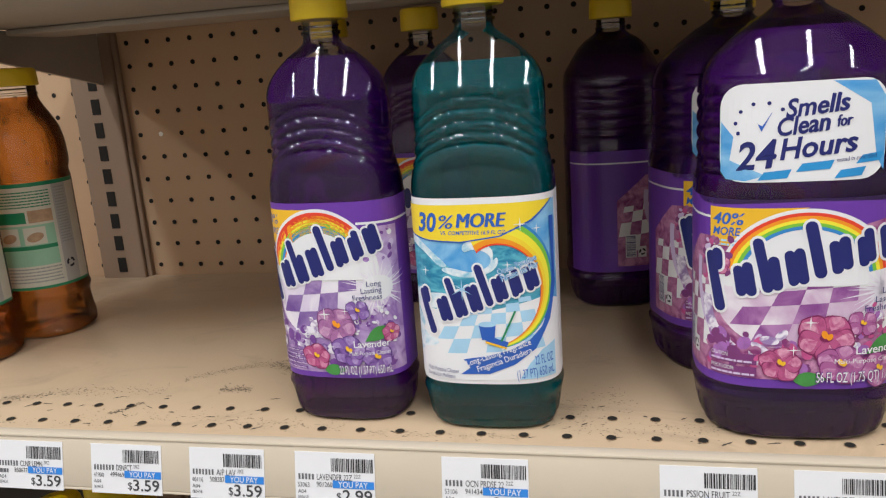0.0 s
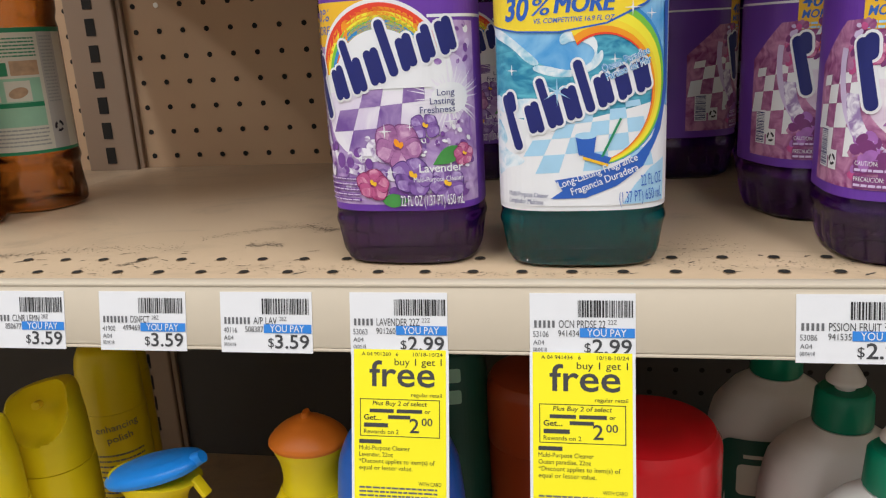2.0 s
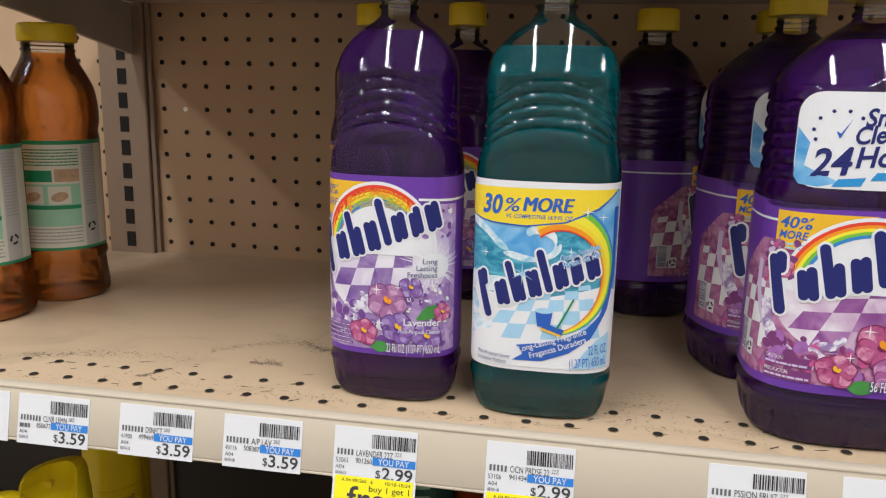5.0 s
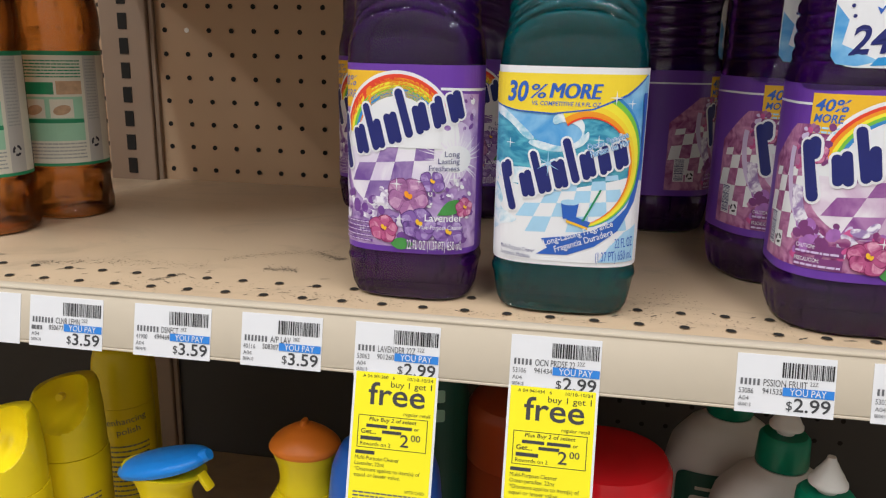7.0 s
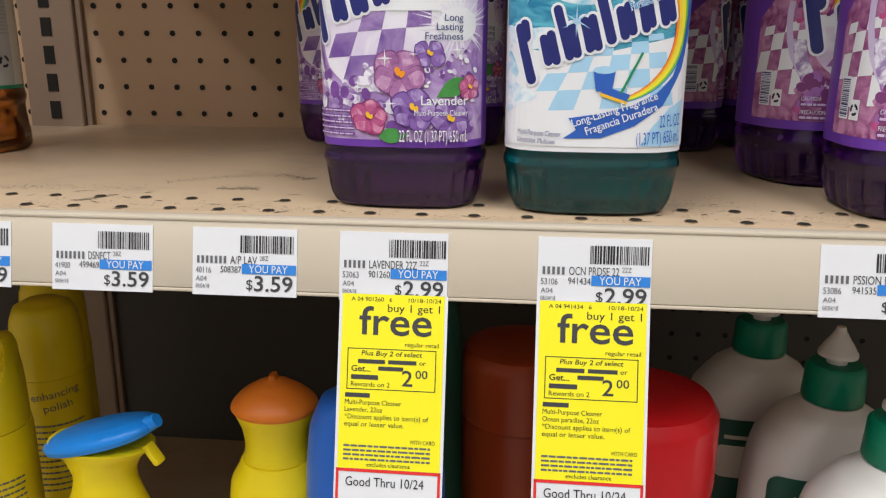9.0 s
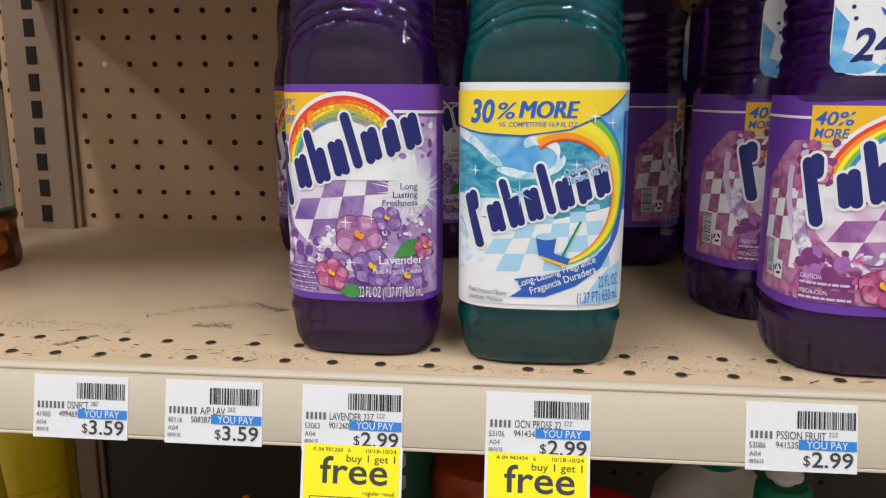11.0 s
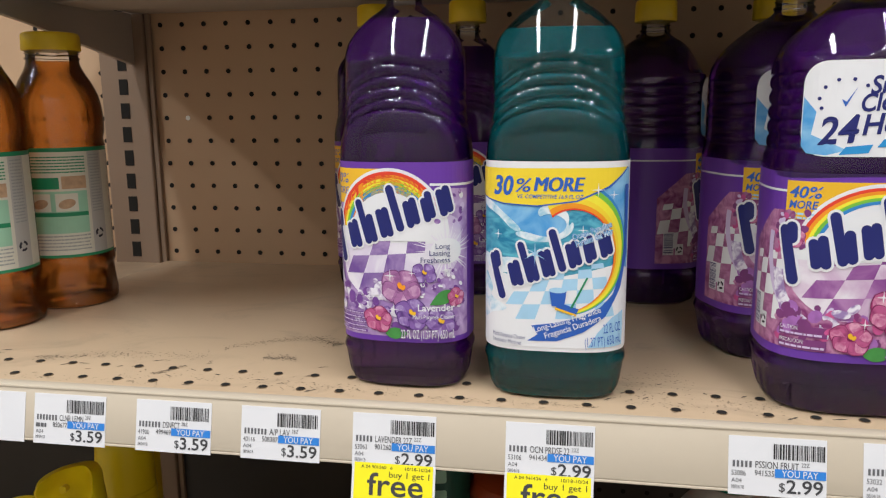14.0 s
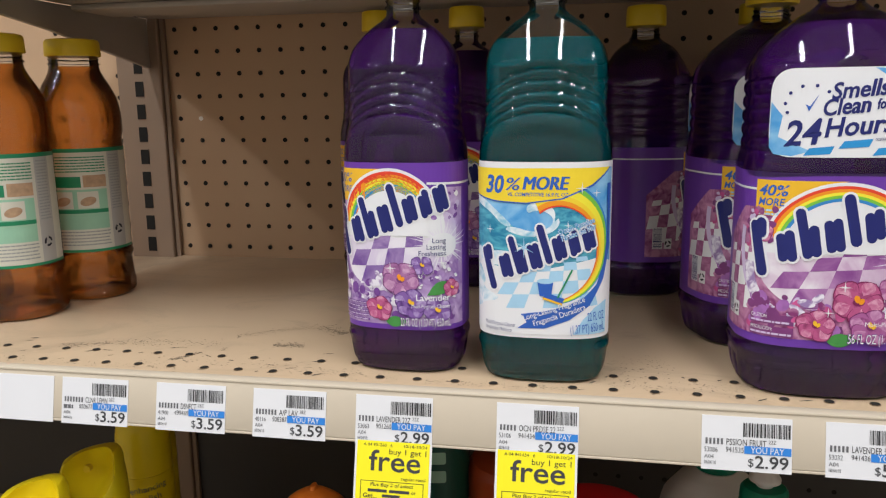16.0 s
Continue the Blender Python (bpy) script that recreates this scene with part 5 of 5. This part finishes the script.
domed_can((-0.3175, 0.648, LOW), 12)
domed_can((-0.352, 0.712, LOW), 12)

trig = thing("trigger_bottle", "yellow trigger spray bottle with a sloping sky-blue top", "bottle", (-0.214, 0.535, LOW - 0.0), -8)
part("body", loft(smooth_rows([(0, 0.036, 0.026, 2.4), (0.004, 0.038, 0.028, 2.4), (0.12, 0.036, 0.026, 2.3), (0.150, 0.026, 0.020, 2.1), (0.172, 0.019, 0.017, 2), (0.186, 0.024, 0.018, 2.1), (0.196, 0.034, 0.020, 2.2)], 4), 48), M_YBODY, trig, "", True)
bm = loft(smooth_rows([(0.1965, 0.0360, 0.0205, 2.2), (0.200, 0.0375, 0.0215, 2.2), (0.204, 0.0350, 0.0195, 2.2), (0.207, 0.027, 0.014, 2.1), (0.2085, 0.012, 0.006, 2)], 4), 56)
for v in bm.verts:
    v.co.z += 0.30 * v.co.x
part("top", bm, M_BLUECAP, trig, "smooth sky-blue sloping top", True)
bm = loft([(0, 0.0050, 0.0045, 2.2), (0.007, 0.0042, 0.0036, 2.2)], 16)
bmesh.ops.transform(bm, matrix=pose(0.034, 0, 0.212, 0, 60, 0), verts=bm.verts)
part("spout", bm, M_BLUECAP, trig, "", True)
bm = box(-0.0022, -0.004, -0.015, 0.0022, 0.004, 0, 0.0015)
bmesh.ops.transform(bm, matrix=pose(0.031, 0, 0.198, 0, -35, 0), verts=bm.verts)
part("trigger", bm, M_YBODY, trig, "", True)

orange_at = 0.955
orange = thing("polish_bottle", "yellow waisted bottle with a domed orange cap", "bottle", (-0.112, 0.556, LOW), 0)
part("body", loft(smooth_rows([(0, 0.030, 0.026, 2.2), (0.004, 0.033, 0.028, 2.2), (0.14, 0.033, 0.028, 2.2), (0.165, 0.031, 0.026, 2.1), (0.180, 0.0235, 0.021, 2)], 4), 48), M_YBODY, orange, "", True)
part("collar", loft(smooth_rows([(0.1805, 0.0220, 0.0195, 2), (0.190, 0.0205, 0.0185, 2), (0.202, 0.0220, 0.0195, 2), (0.2135, 0.0262, 0.0225, 2)], 4), 48), M_YBODY, orange, "", True)
part("cap", loft(smooth_rows([(0.2137, 0.0265, 0.0228, 2.1), (0.2165, 0.0282, 0.0242, 2.1), (0.2205, 0.0262, 0.0225, 2.1), (0.2265, 0.0200, 0.0172, 2), (0.2315, 0.0118, 0.0105, 2), (0.2345, 0.0045, 0.005, 2)], 4), 48), M_ORANGE, orange, "domed orange cap", True)
bm = loft([(0.2345, 0.0030, 0.0060, 2.2), (0.2375, 0.0022, 0.0042, 2.2)], 16)
part("nib", bm, M_ORANGE, orange, "", True)
part("foot_band", loft([(0.135, 0.0336, 0.0286, 2.2), (0.150, 0.0333, 0.0283, 2.2)], 48, False, False), M_BLUE, orange, "", True)

blue = thing("blue_bottle", "rounded blue plastic bottle behind an offer tag", "bottle", (-0.0470, 0.540, LOW), 0)
part("body", loft(smooth_rows([(0, 0.038, 0.026, 2.4), (0.004, 0.042, 0.029, 2.4), (0.17, 0.041, 0.029, 2.4), (0.205, 0.038, 0.026, 2.3), (0.222, 0.031, 0.021, 2.2), (0.228, 0.018, 0.013, 2)], 4), 56), M_BLUE, blue, "", True)
dim = thing("cleaner_bottle", "dark green labelled bottle in shade", "bottle", (-0.040, 0.655, LOW), 0)
part("body", loft(smooth_rows([(0, 0.034, 0.026, 2.4), (0.004, 0.036, 0.028, 2.4), (0.20, 0.036, 0.028, 2.4), (0.25, 0.03, 0.024, 2.2), (0.275, 0.014, 0.014, 2), (0.29, 0.013, 0.013, 2)], 4), 48), M_DKGREEN, dim, "", True)
f = wrap(0.036, 0.028, 2.4)
decal("label", [rect(-0.034, 0.06, 0.034, 0.235)], M_DKGREEN, f, 2, dim)
decal("print", [round_rect(-0.020, 0.215, 0.020, 0.226, 0.002), round_rect(-0.020, 0.198, 0.020, 0.209, 0.002)], I_PALEGREEN, f, 3, dim)


def canister(at, material, label, top):
    c = thing("canister", label, "canister", at, 0, "lidded canisters")
    part("body", loft([(0, 0.043, 0.043, 2), (0.003, 0.0445, 0.0445, 2), (top - 0.056, 0.0445, 0.0445, 2), (top - 0.054, 0.043, 0.043, 2)], 64), material, c, "", True)
    part("lid", loft([(top - 0.0535, 0.0450, 0.0450, 2), (top - 0.050, 0.0455, 0.0455, 2), (top - 0.012, 0.0452, 0.0452, 2), (top - 0.009, 0.0446, 0.0446, 2), (top - 0.003, 0.041, 0.041, 2), (top - 0.0006, 0.034, 0.034, 2), (top, 0.02, 0.02, 2)], 64), M_RED if material is M_RED else M_DKRED, c, "glossy moulded lid", True)
    return c


canister((0.104, 0.552, LOW), M_RED, "glossy red plastic canister with a rounded lid", 0.230)
canister((0.0385, 0.665, LOW), M_DKRED, "dull red canister standing in shade", 0.212)


def pump_jug(at, rz):
    b = thing("soap_jug", "white jug with a green cap and white pointed spout", "bottle", at, rz, "white jugs")
    part("body", loft(smooth_rows([(0, 0.046, 0.028, 2.8), (0.005, 0.049, 0.031, 2.8), (0.150, 0.048, 0.031, 2.8), (0.180, 0.043, 0.029, 2.6), (0.197, 0.030, 0.024, 2.3), (0.206, 0.018, 0.018, 2)], 4), 56), M_WHITE, b, "", True)
    part("cap", loft([(0.2065, 0.0172, 0.0172, 2), (0.208, 0.0182, 0.0182, 2), (0.228, 0.0172, 0.0172, 2), (0.2305, 0.015, 0.015, 2)], 56, wave=lambda z, t: 1 + 0.01 * math.cos(30 * t)), M_GREEN, b, "green ribbed cap", True)
    part("spout", loft(smooth_rows([(0.2307, 0.006, 0.006, 2), (0.2345, 0.006, 0.006, 2), (0.2355, 0.0115, 0.0115, 2), (0.239, 0.0105, 0.0105, 2), (0.250, 0.0042, 0.0042, 2), (0.254, 0.0026, 0.0026, 2)], 3), 40), M_WHITE, b, "white pointed spout", True)
    f = wrap(0.048, 0.031, 2.8)
    lab = decal("label", [round_rect(-0.042, 0.040, 0.042, 0.165, 0.008)], M_DKGREEN, f, 2, b, "dark green label")
    decal("print", [round_rect(-0.030, 0.120, 0.030, 0.145, 0.004), rect(-0.026, 0.150, 0.026, 0.153)], I_CREAM, f, 3, lab)
    return b


pj = pump_jug((0.238, 0.528, LOW), 0)
copy_thing(pj, pose(0.231, 0.603, LOW, 0, 0, 0))
copy_thing(pj, pose(0.208, 0.680, LOW, 0, 0, 0))
trig.scale = (1, 1, 0.957)
orange.scale = (0.94, 0.94, orange_at)
